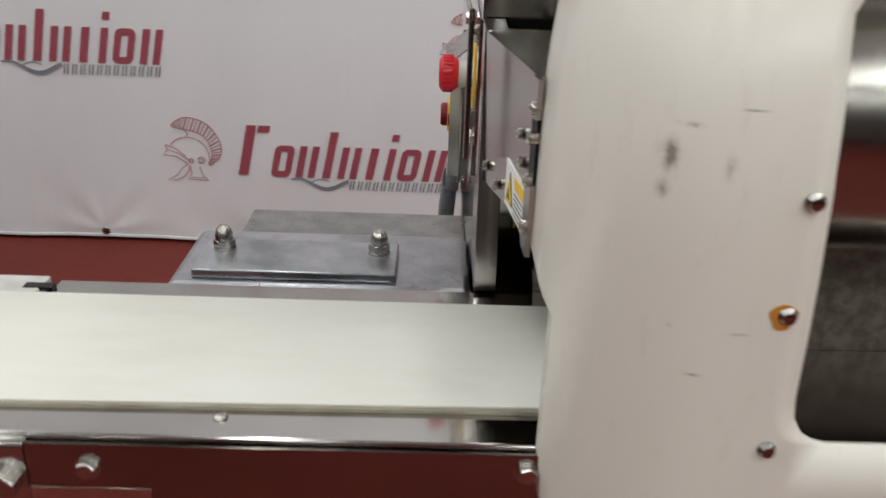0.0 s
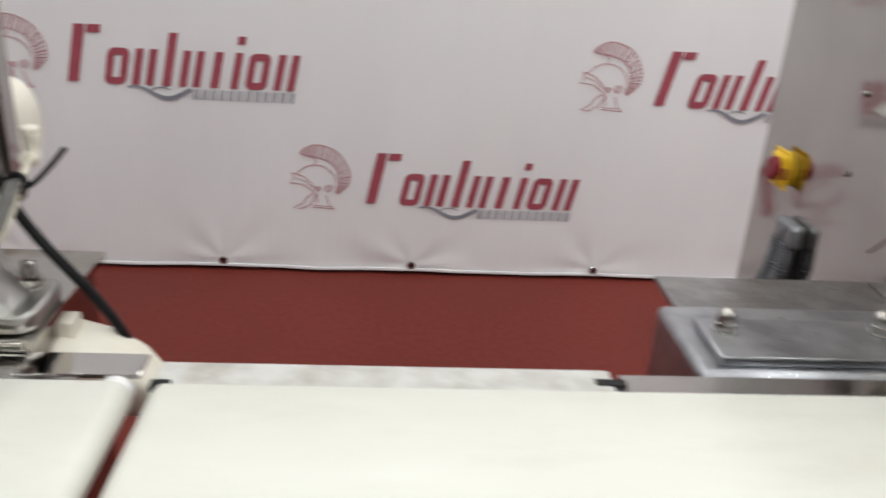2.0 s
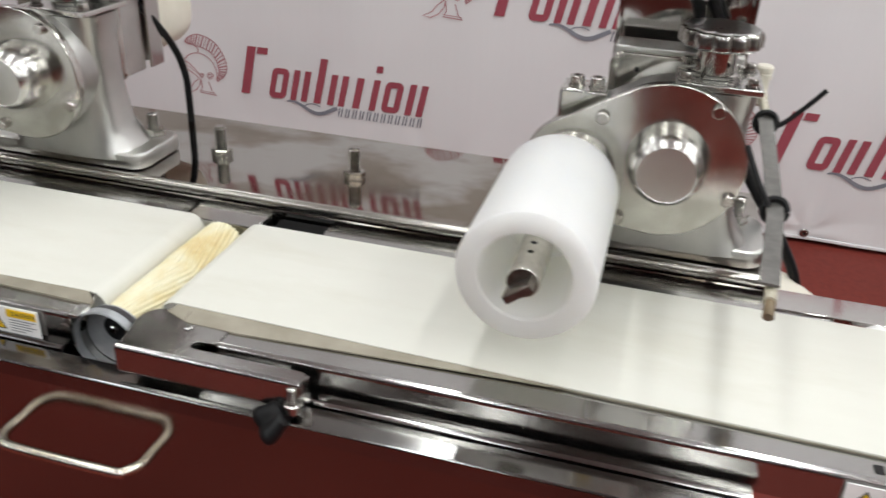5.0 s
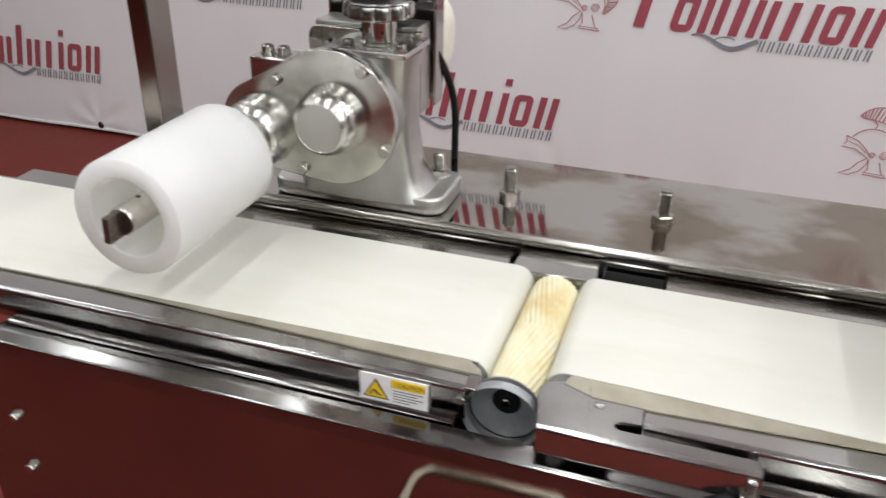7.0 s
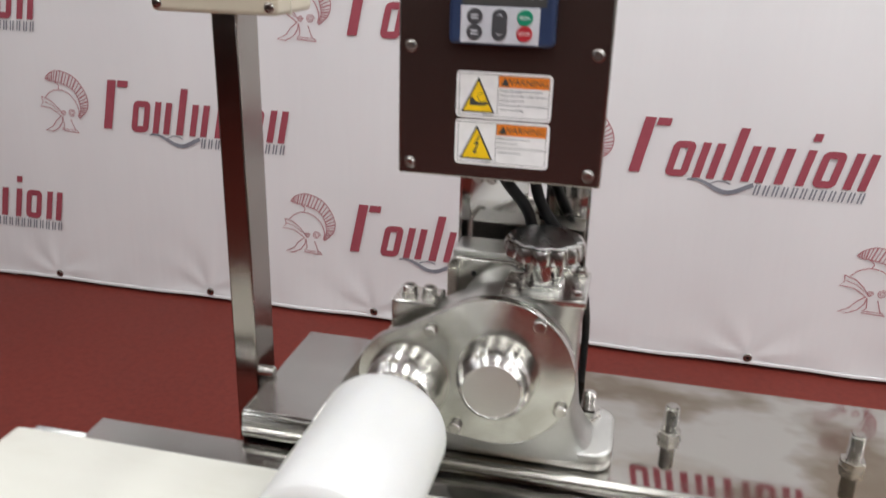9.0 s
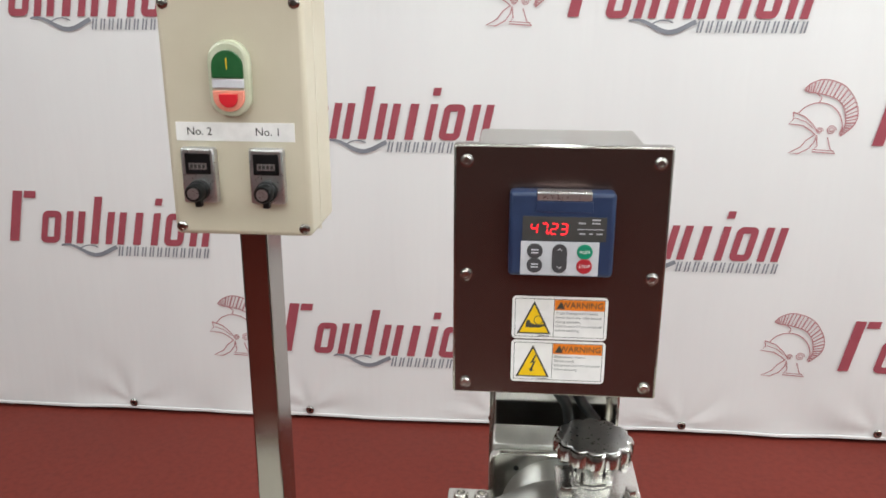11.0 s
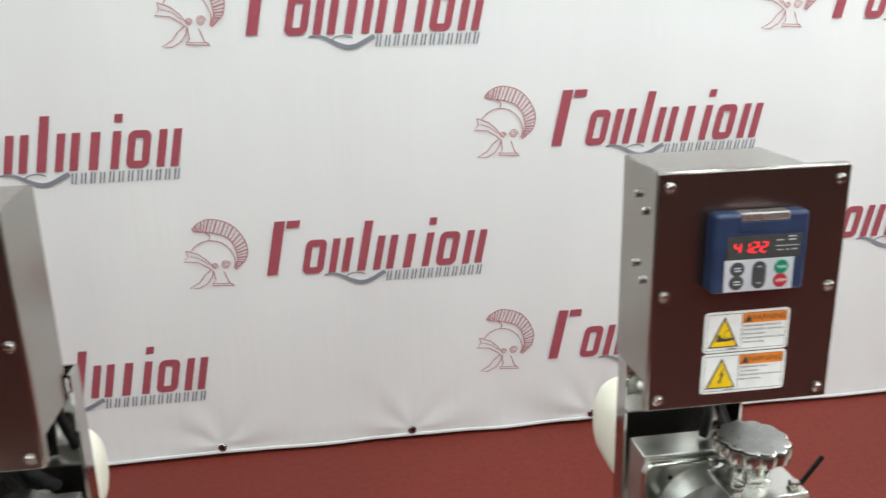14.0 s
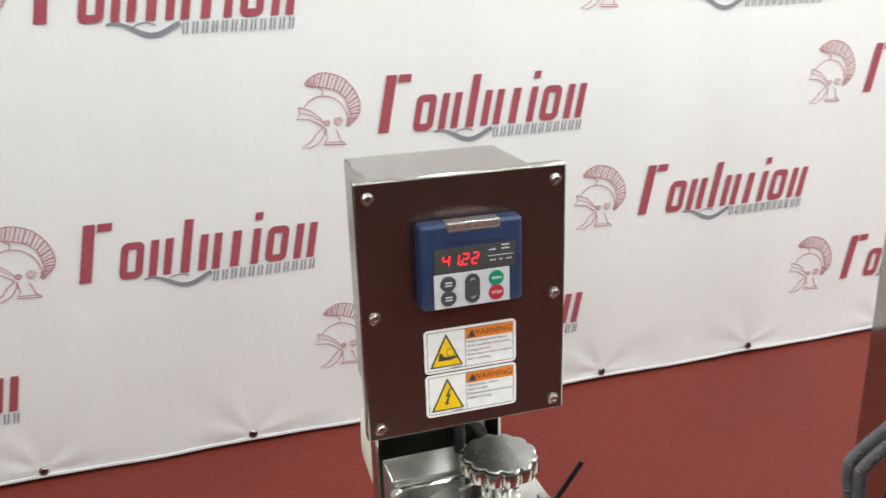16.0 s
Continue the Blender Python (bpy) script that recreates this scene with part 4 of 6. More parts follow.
# ---------------------------------------------------------------- gauging roller units
def roller_unit():
    """A casting with a cover plate, a hub, an adjusting wheel and an overhanging plastic roller; x is counted from the hub."""
    t = thing("roller_unit", "polished metal sheeting head with a milky white plastic roller", "roller unit", group="roller heads")
    out = []
    cx1, cz1, r1, cx2, cz2, r2 = -0.004, 1.0245, 0.0765, -0.088, 1.008, 0.050
    d = math.hypot(cx2 - cx1, cz2 - cz1)
    base_a = math.atan2(cz2 - cz1, cx2 - cx1)
    off = math.acos((r1 - r2) / d)
    for k in range(37):
        a = base_a + off + (2 * math.pi - 2 * off) * k / 36
        out.append((cx1 + r1 * math.cos(a), cz1 + r1 * math.sin(a)))
    for k in range(17):
        a = base_a - off + 2 * off * k / 16
        out.append((cx2 + r2 * math.cos(a), cz2 + r2 * math.sin(a)))
    part("cover_plate", prism(out, 0.012, (0, -2.136, 0), "xz", 0.0012), SATIN, t, "satin steel cover plate")
    part("gear_case", prism([(cx1 + (u - cx1) * 0.93, cz1 + (v - cz1) * 0.93) for u, v in out], 0.05, (0, -2.1235, 0), "xz", 0.004), ALLOY, t, "dull cast gear case")
    part("hub_cap", lathe([(0.0395, 2.136), (0.0385, 2.141), (0.0372, 2.150), (0.0345, 2.161), (0.0305, 2.169), (0.0275, 2.172), (0.0268, 2.1725), (0.026, 2.1715)], (0, 0, 1.026), "y", 56), CHROME, t, "domed polished bearing cap")
    part("cap_face", lathe([(0.0264, 2.170), (0.0264, 2.172), (0, 2.172)], (0, 0, 1.026), "y", 56), BUFFED, t)
    part("shaft_boss", lathe([(0.041, 2.136), (0.040, 2.142), (0.0385, 2.156), (0.0345, 2.167), (0.0305, 2.172), (0.0305, 2.180), (0.026, 2.180), (0.026, 2.196), (0.0225, 2.196), (0.0225, 2.222), (0, 2.222)], (-0.088, 0, 1.003), "y", 48), CHROME, t)
    for bx, bz in ((-0.066, 1.062), (0.037, 1.081), (0.061, 0.9965), (-0.039, 0.962)):
        part("cover_bolt", lathe([(0.0062, 0), (0.0062, 0.0055), (0.005, 0.0068), (0.0, 0.0068)], (bx, -2.136, bz), "y", 20), BOLT, t)
    # casting: foot, neck and column
    pad = []
    for ccx, ccy, a0 in ((0.092, -2.022, 0), (-0.083, -2.022, 90), (-0.083, -2.078, 180), (0.092, -2.078, 270)):
        pad += [(ccx + 0.022 * math.cos(radians(a0 + 15 * k)), ccy + 0.022 * math.sin(radians(a0 + 15 * k))) for k in range(7)]
    part("foot", prism(pad, 0.0195, (0, 0, 0.9075), "xy", 0.004), ALLOY, t, "cast foot bolted to the deck")
    bm = bmesh.new()
    prev = None
    for z, hx0, hx1, hy0, hy1 in ((0.920, -0.075, 0.098, -2.108, -2.012), (0.934, -0.066, 0.086, -2.106, -2.018), (0.955, -0.058, 0.076, -2.104, -2.026), (1.0, -0.054, 0.071, -2.103, -2.032), (1.06, -0.054, 0.071, -2.103, -2.034), (1.088, -0.02, 0.074, -2.106, -2.032)):
        ring = []
        cxm, cym, sx, sy = (hx0 + hx1) / 2, (hy0 + hy1) / 2, (hx1 - hx0) / 2, (hy1 - hy0) / 2
        for k in range(32):
            a = 2 * math.pi * k / 32
            c_, s_ = math.cos(a), math.sin(a)
            q = 0.55
            ring.append(bm.verts.new((cxm + sx * math.copysign(abs(c_) ** q, c_), cym + sy * math.copysign(abs(s_) ** q, s_), z)))
        if prev:
            for k in range(32):
                bm.faces.new((prev[k], prev[(k + 1) % 32], ring[(k + 1) % 32], ring[k]))
        prev = ring
    bm.faces.new(prev)
    part("neck", smooth(bm), ALLOY, t, "satin cast column")
    for fx, fy in ((0.085, -2.022), (-0.088, -2.035)):
        prof = [(0, 0)]
        for k in range(16):
            prof += [(0.0074, 0.00135 * k + 0.008), (0.0064, 0.00135 * k + 0.0087)]
        part("foot_stud", lathe(prof + [(0, 0.031)], (fx, fy, 0.926), "z", 14), BOLT, t)
        part("foot_nut", lathe([(0.0150, 0), (0.0150, 0.0016), (0.0130, 0.0016), (0.0130, 0.0098), (0, 0.0098)], (fx, fy, 0.926), "z", 6), BOLT, t)
    # adjusting wheel over a flange
    part("flange", box(-0.006, 0.075, -2.110, -2.030, 1.090, 1.0965, 0.0012), CHROME, t)
    for bx in (0.004, 0.065):
        for by in (-2.098, -2.040):
            part("flange_bolt", hexbolt(0.0058, 0.0075, (bx, by, 1.097), "z"), BOLT, t)
    part("collar", lathe([(0.0215, 1.097), (0.0215, 1.100), (0.0198, 1.101), (0.0198, 1.124), (0, 1.124)], (0.030, -2.071, 0), "z", 36), DOME, t)
    for a in (215, 300, 30):
        part("collar_hole", rod(0.0026, 0, 0.0006, (0.030 + 0.0196 * math.cos(radians(a)), -2.071 + 0.0196 * math.sin(radians(a)), 1.112), "y", 10), BLACK, t)
    bm = bmesh.new()
    rings = []
    for z, s, wob in ((1.1250, 0.70, 0.3), (1.1255, 0.9, 0.8), (1.1285, 1.0, 1.0), (1.1375, 1.0, 1.0), (1.1415, 0.96, 0.95), (1.1430, 0.88, 0.8), (1.1430, 0.4, 0.0)):
        ring = []
        for k in range(96):
            a = 2 * math.pi * k / 96
            lob = abs(math.cos(6 * a)) ** 0.7
            ring.append(bm.verts.new((0.030 + s * (0.0375 + 0.0042 * wob * (lob - 0.5)) * math.cos(a), -2.071 + s * (0.0375 + 0.0042 * wob * (lob - 0.5)) * math.sin(a), z)))
        rings.append(ring)
    for a, b in zip(rings, rings[1:]):
        for k in range(96):
            bm.faces.new((a[k], a[(k + 1) % 96], b[(k + 1) % 96], b[k]))
    bm.faces.new(rings[-1])
    bm.faces.new(rings[0][::-1])
    part("handwheel", smooth(bm), DOME, t, "scalloped polished adjusting wheel")
    bm = bmesh.new()
    rings = []
    for z, sc in ((1.1428, 0.90), (1.1440, 0.87), (1.1443, 0.4)):
        rings.append([bm.verts.new((0.030 + sc * (0.0375 + 0.0046 * (abs(math.cos(6 * a)) ** 0.7 - 0.5)) * math.cos(a), -2.071 + sc * (0.0375 + 0.0046 * (abs(math.cos(6 * a)) ** 0.7 - 0.5)) * math.sin(a), z)) for a in [2 * math.pi * k / 96 for k in range(96)]])
    for a, b in zip(rings, rings[1:]):
        for k in range(96):
            bm.faces.new((a[k], a[(k + 1) % 96], b[(k + 1) % 96], b[k]))
    bm.faces.new(rings[-1])
    part("wheel_face", smooth(bm), WHEEL_TOP, t, "dull scalloped wheel top")
    # side bearing block and motor flange
    part("bearing_block", box(-0.112, -0.066, -2.112, -2.07, 1.0, 1.078, 0.0025), SATIN, t)
    for bx in (-0.098, -0.078):
        part("block_bolt", lathe([(0.0088, 0), (0.0088, 0.0012), (0.0072, 0.0012), (0.0072, 0.0085), (0.0062, 0.0095), (0.0042, 0.0095), (0.0042, 0.006), (0, 0.006)], (bx, -2.092, 1.078), "z", 18), BOLT, t)
    plate = []
    for cx_, cz_, a0 in ((0.052, 1.090, 0), (-0.060, 1.090, 90), (-0.060, 1.008, 180), (0.052, 1.008, 270)):
        plate += [(cx_ + 0.012 * math.cos(radians(a0 + 15 * k)), cz_ + 0.012 * math.sin(radians(a0 + 15 * k))) for k in range(7)]
    part("motor_flange", prism(plate, 0.012, (0, -2.042, 0), "xz", 0.001), SATIN, t, "thick square mounting plate")
    part("adapter_plate", box(-0.069, 0.060, -2.0295, -1.985, 1.0, 1.106, 0.002), ALLOY, t)
    part("flange_screw", rod(0.0028, 2.042, 2.0425, (-0.044, 0, 1.086), "y", 12), BLACK, t)
    part("gear_dome", lathe([(0.059, 2.042), (0.0575, 2.048), (0.0545, 2.053), (0.0535, 2.112), (0.051, 2.118), (0.0, 2.118)], (0.0, 0, 1.040), "y", 56), ALLOY, t, "round cast gear housing")
    # post and drive motor behind
    part("post", box(-0.074, -0.071, -1.980, -1.954, 1.002, 1.235), STEEL_SHEET, t, "folded steel post")
    part("post", box(0.063, 0.066, -1.982, -1.954, 1.002, 1.235), STEEL_SHEET, t)
    part("post_back", box(-0.071, -0.002, -1.957, -1.954, 1.002, 1.235), STEEL_SHEET, t)
    part("post_back", box(0.017, 0.063, -1.957, -1.954, 1.002, 1.235), STEEL_SHEET, t)
    part("post_back", box(-0.002, 0.017, -1.957, -1.954, 1.002, 1.145), STEEL_SHEET, t)
    for bx in (-0.058, -0.043):
        part("post_bolt", hexbolt(0.0055, 0.006, (bx, -1.957, 1.165), "y"), BOLT, t)
    bm = bmesh.new()
    prev = None
    for y, sc in ((-1.953, 0.96), (-1.945, 1.0), (-1.90, 1.0), (-1.86, 0.98), (-1.845, 0.93), (-1.838, 0.82)):
        ring = []
        for k in range(40):
            a = 2 * math.pi * k / 40
            c_, s_ = math.cos(a), math.sin(a)
            ring.append(bm.verts.new((-0.009 + sc * 0.060 * math.copysign(abs(c_) ** 0.7, c_), y, 1.058 + sc * 0.060 * math.copysign(abs(s_) ** 0.7, s_))))
        if prev:
            for k in range(40):
                bm.faces.new((prev[k], prev[(k + 1) % 40], ring[(k + 1) % 40], ring[k]))
        else:
            bm.faces.new(ring[::-1])
        prev = ring
    bm.faces.new(prev)
    part("motor", smooth(bm), MOTOR, t, "cream-painted drive motor")
    return t


def control_box():
    t = thing("control_box", "stainless steel control box with a navy keypad and two warning stickers", "control box", group="control boxes")
    part("body", box(-0.087, 0.061, -2.101, -1.981, 1.2095, 1.429, 0.002), BOX_STEEL, t, "brushed steel enclosure body")
    part("lid_rim", box(-0.1055, 0.0775, -2.1134, -2.101, 1.207, 1.4365, 0.002), BOX_STEEL, t, "bright folded lid rim")
    part("lid", box(-0.1035, 0.0755, -2.114, -2.1132, 1.2085, 1.4345, 0.0003), LID, t, "polished steel lid with the floor's brown reflection in its colour")
    for bz in (1.4225, 1.3215, 1.2185):
        for bx in (-0.0940, 0.0665):
            part("lid_screw", lathe([(0.0056, 0), (0.0056, 0.0008), (0.0044, 0.0012), (0.0044, 0.0030), (0.0034, 0.0042), (0.0020, 0.0042), (0.0018, 0.0026), (0, 0.0026)], (bx, -2.114, bz), "y", 20), SCREW, t)
    for sy, sz in ((-2.045, 1.385), (-2.025, 1.398), (-2.045, 1.315), (-2.025, 1.327)):
        part("side_screw", rod(0.004, -0.0915, -0.087, (0, sy, sz), "x", 14, 0.001), BOLT, t)
    # keypad
    k = part("keypad", box(-0.0575, 0.0305, -2.132, -2.114, 1.327, 1.4005, 0.004, 3), NAVY, t, "navy plastic inverter keypad")
    part("tag", box(-0.035, 0.0105, -2.1332, -2.120, 1.3935, 1.4012, 0.0015), SILVER, k)
    part("tab", box(-0.0355, 0.0115, -2.1328, -2.131, 1.3840, 1.3930, 0.0006), NAVY, k)
    for bx in (-0.0572, 0.0285):
        part("side_flange", box(bx, bx + 0.0017, -2.128, -2.114, 1.329, 1.396, 0.0006), NAVY, k)
    part("display_window", box(-0.0462, 0.0232, -2.1328, -2.132, 1.3592, 1.3800), INK, k, "black display window")
    part("key_field", box(-0.0472, 0.0180, -2.1328, -2.132, 1.3290, 1.3586, 0.0003), KEYPAD_WHITE, k)
    for bx, bz, mt in ((-0.0353, 1.3503, KEY_GREY), (-0.0353, 1.3377, KEY_GREY), (0.0062, 1.3503, KEY_GREEN), (0.0062, 1.3377, KEY_RED)):
        part("key", lathe([(0.0066, 0), (0.0066, 0.0008), (0.006, 0.0013), (0, 0.0013)], (bx, -2.1328, bz), "y", 24), mt, k)
    pill = [(0.0062 * math.cos(radians(a)), 0.0065 + 0.0062 * math.sin(radians(a))) for a in range(0, 181, 20)] + [(0.0062 * math.cos(radians(a)), -0.0065 + 0.0062 * math.sin(radians(a))) for a in range(180, 361, 20)]
    part("key", prism([(-0.0146 + u, 1.344 + v) for u, v in pill], 0.0012, (0, -2.134, 0), "xz"), KEY_GREY, k)
    writing("RUN", 0.0040, front(0.0062, -2.1343, 1.3503), PAPER, k, "key_lettering")
    writing("STOP", 0.0040, front(0.0062, -2.1343, 1.3377), PAPER, k, "key_lettering")
    for bz, tx in ((1.3515, 0.006), (1.3490, 0.006), (1.3389, 0.006), (1.3364, 0.006)):
        part("key_mark", box(-0.0353 - tx / 2, -0.0353 + tx / 2, -2.1344, -2.1341, bz - 0.0006, bz + 0.0006), KEYPAD_WHITE, k)
    for sgn, bz in ((1, 1.351), (-1, 1.3375)):
        part("key_mark", sweep([(-0.0146 - 0.002, -2.1342, bz), (-0.0146, -2.1342, bz + sgn * 0.0018), (-0.0146 + 0.002, -2.1342, bz)], 0.0003, 5), KEYPAD_WHITE, k)
    for a, b, c_, d_ in ((0.000, 0.006, 1.3745, 1.3755), (0.011, 0.018, 1.3775, 1.3785), (0.011, 0.018, 1.3745, 1.3755), (-0.001, 0.021, 1.3695, 1.3700), (0.001, 0.006, 1.3655, 1.3664), (0.009, 0.012, 1.3655, 1.3664), (0.015, 0.020, 1.3655, 1.3664)):
        part("display_mark", box(a, b, -2.1331, -2.1328, c_, d_), KEYPAD_WHITE, k)
    # warning stickers
    for z1, lines, bolt in ((1.3030, ("Finger Entanglement Hazard.", "Never touch the roller section", "during operation.", "Disconnect and lock out power", "before servicing."), False), (1.2612, ("Electrocution Hazard.", "Do not touch.", "Disconnect and lock out power", "before servicing."), True)):
        x0, w, h = -0.0528, 0.0835, 0.0405
        rim = []
        for ccx, ccz, a0 in ((x0 + w - 0.004, z1 - 0.004, 0), (x0 + 0.004, z1 - 0.004, 90), (x0 + 0.004, z1 - h + 0.004, 180), (x0 + w - 0.004, z1 - h + 0.004, 270)):
            rim += [(ccx + 0.004 * math.cos(radians(a0 + 18 * k_)), ccz + 0.004 * math.sin(radians(a0 + 18 * k_))) for k_ in range(6)]
        s = part("warning_sticker", prism(rim, 0.0006, (0, -2.1146, 0), "xz"), PAPER, t, "white and orange warning sticker")
        part("border", box(x0 + 0.0025, x0 + w - 0.0025, -2.1148, -2.1146, z1 - h + 0.0022, z1 - h + 0.0026), INK, s)
        part("border", box(x0 + 0.0025, x0 + w - 0.0025, -2.1148, -2.1146, z1 - 0.0026, z1 - 0.0022), INK, s)
        part("border", box(x0 + 0.0025, x0 + 0.0029, -2.1148, -2.1146, z1 - h + 0.0026, z1 - 0.0026), INK, s)
        part("border", box(x0 + w - 0.0029, x0 + w - 0.0025, -2.1148, -2.1146, z1 - h + 0.0026, z1 - 0.0026), INK, s)
        part("border", box(x0 + 0.0366, x0 + 0.0370, -2.1148, -2.1146, z1 - h + 0.0026, z1 - 0.0026), INK, s)
        part("header", box(x0 + 0.0372, x0 + w - 0.003, -2.1149, -2.1146, z1 - 0.0125, z1 - 0.0028), SIGN_ORANGE, s, "orange header strip")
        part("symbol", prism([(x0 + 0.0045, z1 - h + 0.005), (x0 + 0.0345, z1 - h + 0.005), (x0 + 0.0195, z1 - 0.0045)], 0.0003, (0, -2.1149, 0), "xz"), INK, s)
        part("symbol_field", prism([(x0 + 0.0069, z1 - h + 0.0064), (x0 + 0.0321, z1 - h + 0.0064), (x0 + 0.0195, z1 - 0.0078)], 0.0003, (0, -2.1152, 0), "xz"), SIGN_YELLOW, s)
        if bolt:
            part("symbol_mark", prism([(x0 + u, z1 - v) for u, v in ((0.0215, 0.014), (0.0172, 0.0222), (0.0199, 0.0216), (0.0172, 0.0278), (0.0162, 0.0276), (0.0180, 0.0306), (0.0206, 0.0284), (0.0192, 0.0282), (0.0222, 0.0198), (0.0200, 0.0203), (0.0226, 0.014))], 0.0002, (0, -2.1154, 0), "xz"), INK, s)
        else:
            part("symbol_mark", prism([(x0 + u, z1 - v) for u, v in ((0.0120, 0.0292), (0.0128, 0.0225), (0.0152, 0.0222), (0.0172, 0.0255), (0.0235, 0.0268), (0.0285, 0.0258), (0.0290, 0.0275), (0.0240, 0.0292))], 0.0002, (0, -2.1154, 0), "xz"), INK, s)
            part("symbol_mark", sweep([(x0 + 0.0235 + 0.004 * math.cos(a_), -2.1153, z1 - 0.0222 + 0.004 * math.sin(a_)) for a_ in (0, 1, 2, 3, 4, 5, 6.2)], 0.0003, 5), INK, s)
        part("header_mark", prism([(x0 + 0.0388, z1 - 0.0112), (x0 + 0.0462, z1 - 0.0112), (x0 + 0.0425, z1 - 0.0045)], 0.0002, (0, -2.1151, 0), "xz"), INK, s)
        writing("WARNING", 0.0076, front(x0 + 0.0612, -2.115, z1 - 0.0078), INK, s)
        for i, ln in enumerate(lines):
            writing(ln, 0.0032, front(x0 + 0.0385, -2.1148, z1 - 0.0152 - 0.0041 * i), INK_GREY, s, align="LEFT")
        part("code_bar", box(x0 + 0.024, x0 + 0.033, -2.1148, -2.1146, z1 - h + 0.0030, z1 - h + 0.0038), INK_GREY, s)
    return t


def digits(text, x, z):
    """Red seven-segment figures, as plain lit bars in their places."""
    on = {"0": "abcdef", "1": "bc", "2": "abged", "3": "abgcd", "4": "fgbc", "7": "abc"}
    seg = {"a": (0, 1, 1, 1), "b": (1, 0.5, 1, 1), "c": (1, 0, 1, 0.5), "d": (0, 0, 1, 0), "e": (0, 0, 0, 0.5), "f": (0, 0.5, 0, 1), "g": (0, 0.5, 1, 0.5)}
    bm = None
    w, h, gap = 0.0052, 0.0090, 0.0082
    cx_ = x
    for ch in text:
        if ch == ".":
            bm = box(cx_ - 0.0022, cx_ - 0.0010, -2.1333, -2.1329, z - 0.0002, z + 0.001, bm=bm)
            continue
        for s in on[ch]:
            a, b, c_, d_ = seg[s]
            ua, va, ub, vb = a * w, b * h, c_ * w, d_ * h
            lean = 0.1
            e = 0.00045
            one = box(-0.5, 0.5, -2.1333, -2.1329, -0.5, 0.5)
            for v in one.verts:
                if abs(ua - ub) > 1e-6:
                    u_, v_ = (ua + 0.0007 if v.co.x < 0 else ub - 0.0007), va + (e if v.co.z > 0 else -e)
                else:
                    u_, v_ = ua + (e if v.co.x > 0 else -e), (va + 0.0006 if v.co.z < 0 else vb - 0.0006)
                v.co.x, v.co.z = cx_ + u_ + lean * v_, z + v_
            bm = merge(bm, one) if bm else one
        cx_ += gap
    return bm


HUB_B, HUB_A = -0.866, -0.146
unit = roller_unit()
box_b = control_box()
unit_a = copy_thing(unit, pose(HUB_A, 0, 0))


def overhung_roller(owner, cx_, cz_, yb, yf, lean):
    """A hollow plastic roller on its shaft, with a flat driving tongue on the end; yb and yf: its two ends; cx_ and cz_: its axis."""
    def add(name, bm, mat, label=""):
        ob = part(name, bm, mat, owner, label)
        ob.matrix_parent_inverse = Matrix()
        return ob
    ro, ri = 0.0563, 0.0370
    add("roller", lathe([(0.012, yb), (ro - 0.003, yb), (ro - 0.0008, yb + 0.0012), (ro, yb + 0.004), (ro, yf - 0.004), (ro - 0.001, yf - 0.0012), (ro - 0.003, yf), (ri + 0.0015, yf), (ri, yf - 0.0015), (ri, yf - 0.11), (0.012, yf - 0.11)], (cx_, 0, cz_), "y", 72), ROLLER, "milky white hollow plastic roller")
    add("shaft", lathe([(0, yf - 0.12), (0.0132, yf - 0.12), (0.0132, yf + 0.0065), (0.0122, yf + 0.008), (0, yf + 0.008)], (cx_, 0, cz_), "y", 32), SHAFT_STEEL, "bright steel shaft end")
    for hy in (yf - 0.020, yf - 0.036):
        add("shaft_hole", rod(0.0024, 0.0131, 0.0135, (cx_, -hy, cz_), "z", 12), BLACK)
    add("shaft_face", rod(0.0121, yf + 0.0081, yf + 0.0086, (cx_, 0, cz_), "y", 32), DARK_STEEL)
    one = prism([(-0.0032, -0.0122), (0.0032, -0.0122), (0.0032, 0.0122), (-0.0032, 0.0122)], 0.020, (0, 0, 0), "xz", 0.0008)
    bmesh.ops.transform(one, verts=one.verts, matrix=Matrix.Translation((cx_, -yf - 0.0275, cz_)) @ Matrix.Rotation(radians(lean), 4, "Y"))
    add("shaft_key", one, DARK_STEEL, "worn flat steel tongue")


overhung_roller(unit, -0.0855, 1.002, 2.219, 2.383, 4)
overhung_roller(unit_a, -0.0952, 0.997, 2.171, 2.352, 52)
box_a = copy_thing(box_b, pose(HUB_A, 0, 0))
unit.matrix_basis = pose(HUB_B, 0, 0)
box_b.matrix_basis = pose(HUB_B, 0, 0)
bpy.context.view_layer.update()
for bx_, tx_ in ((box_b, "47.23"), (box_a, "41.22")):
    pad = [o for o in bx_.children if o.name.startswith("keypad")][0]
    dg = part("display_digits", digits(tx_, -0.0395, 1.3652), DIGIT, pad, "glowing red display figures")
tagged(box_b, "stainless steel control box with a navy keypad reading 47.23")
tagged(box_a, "stainless steel control box with a navy keypad reading 41.22")


# ---------------------------------------------------------------- cables, tube and ties
def cable(name, label, pts, r, mat=RUBBER):
    return tagged(part(name, sweep(pts, r, 10), mat), label, "cable", group="cables")


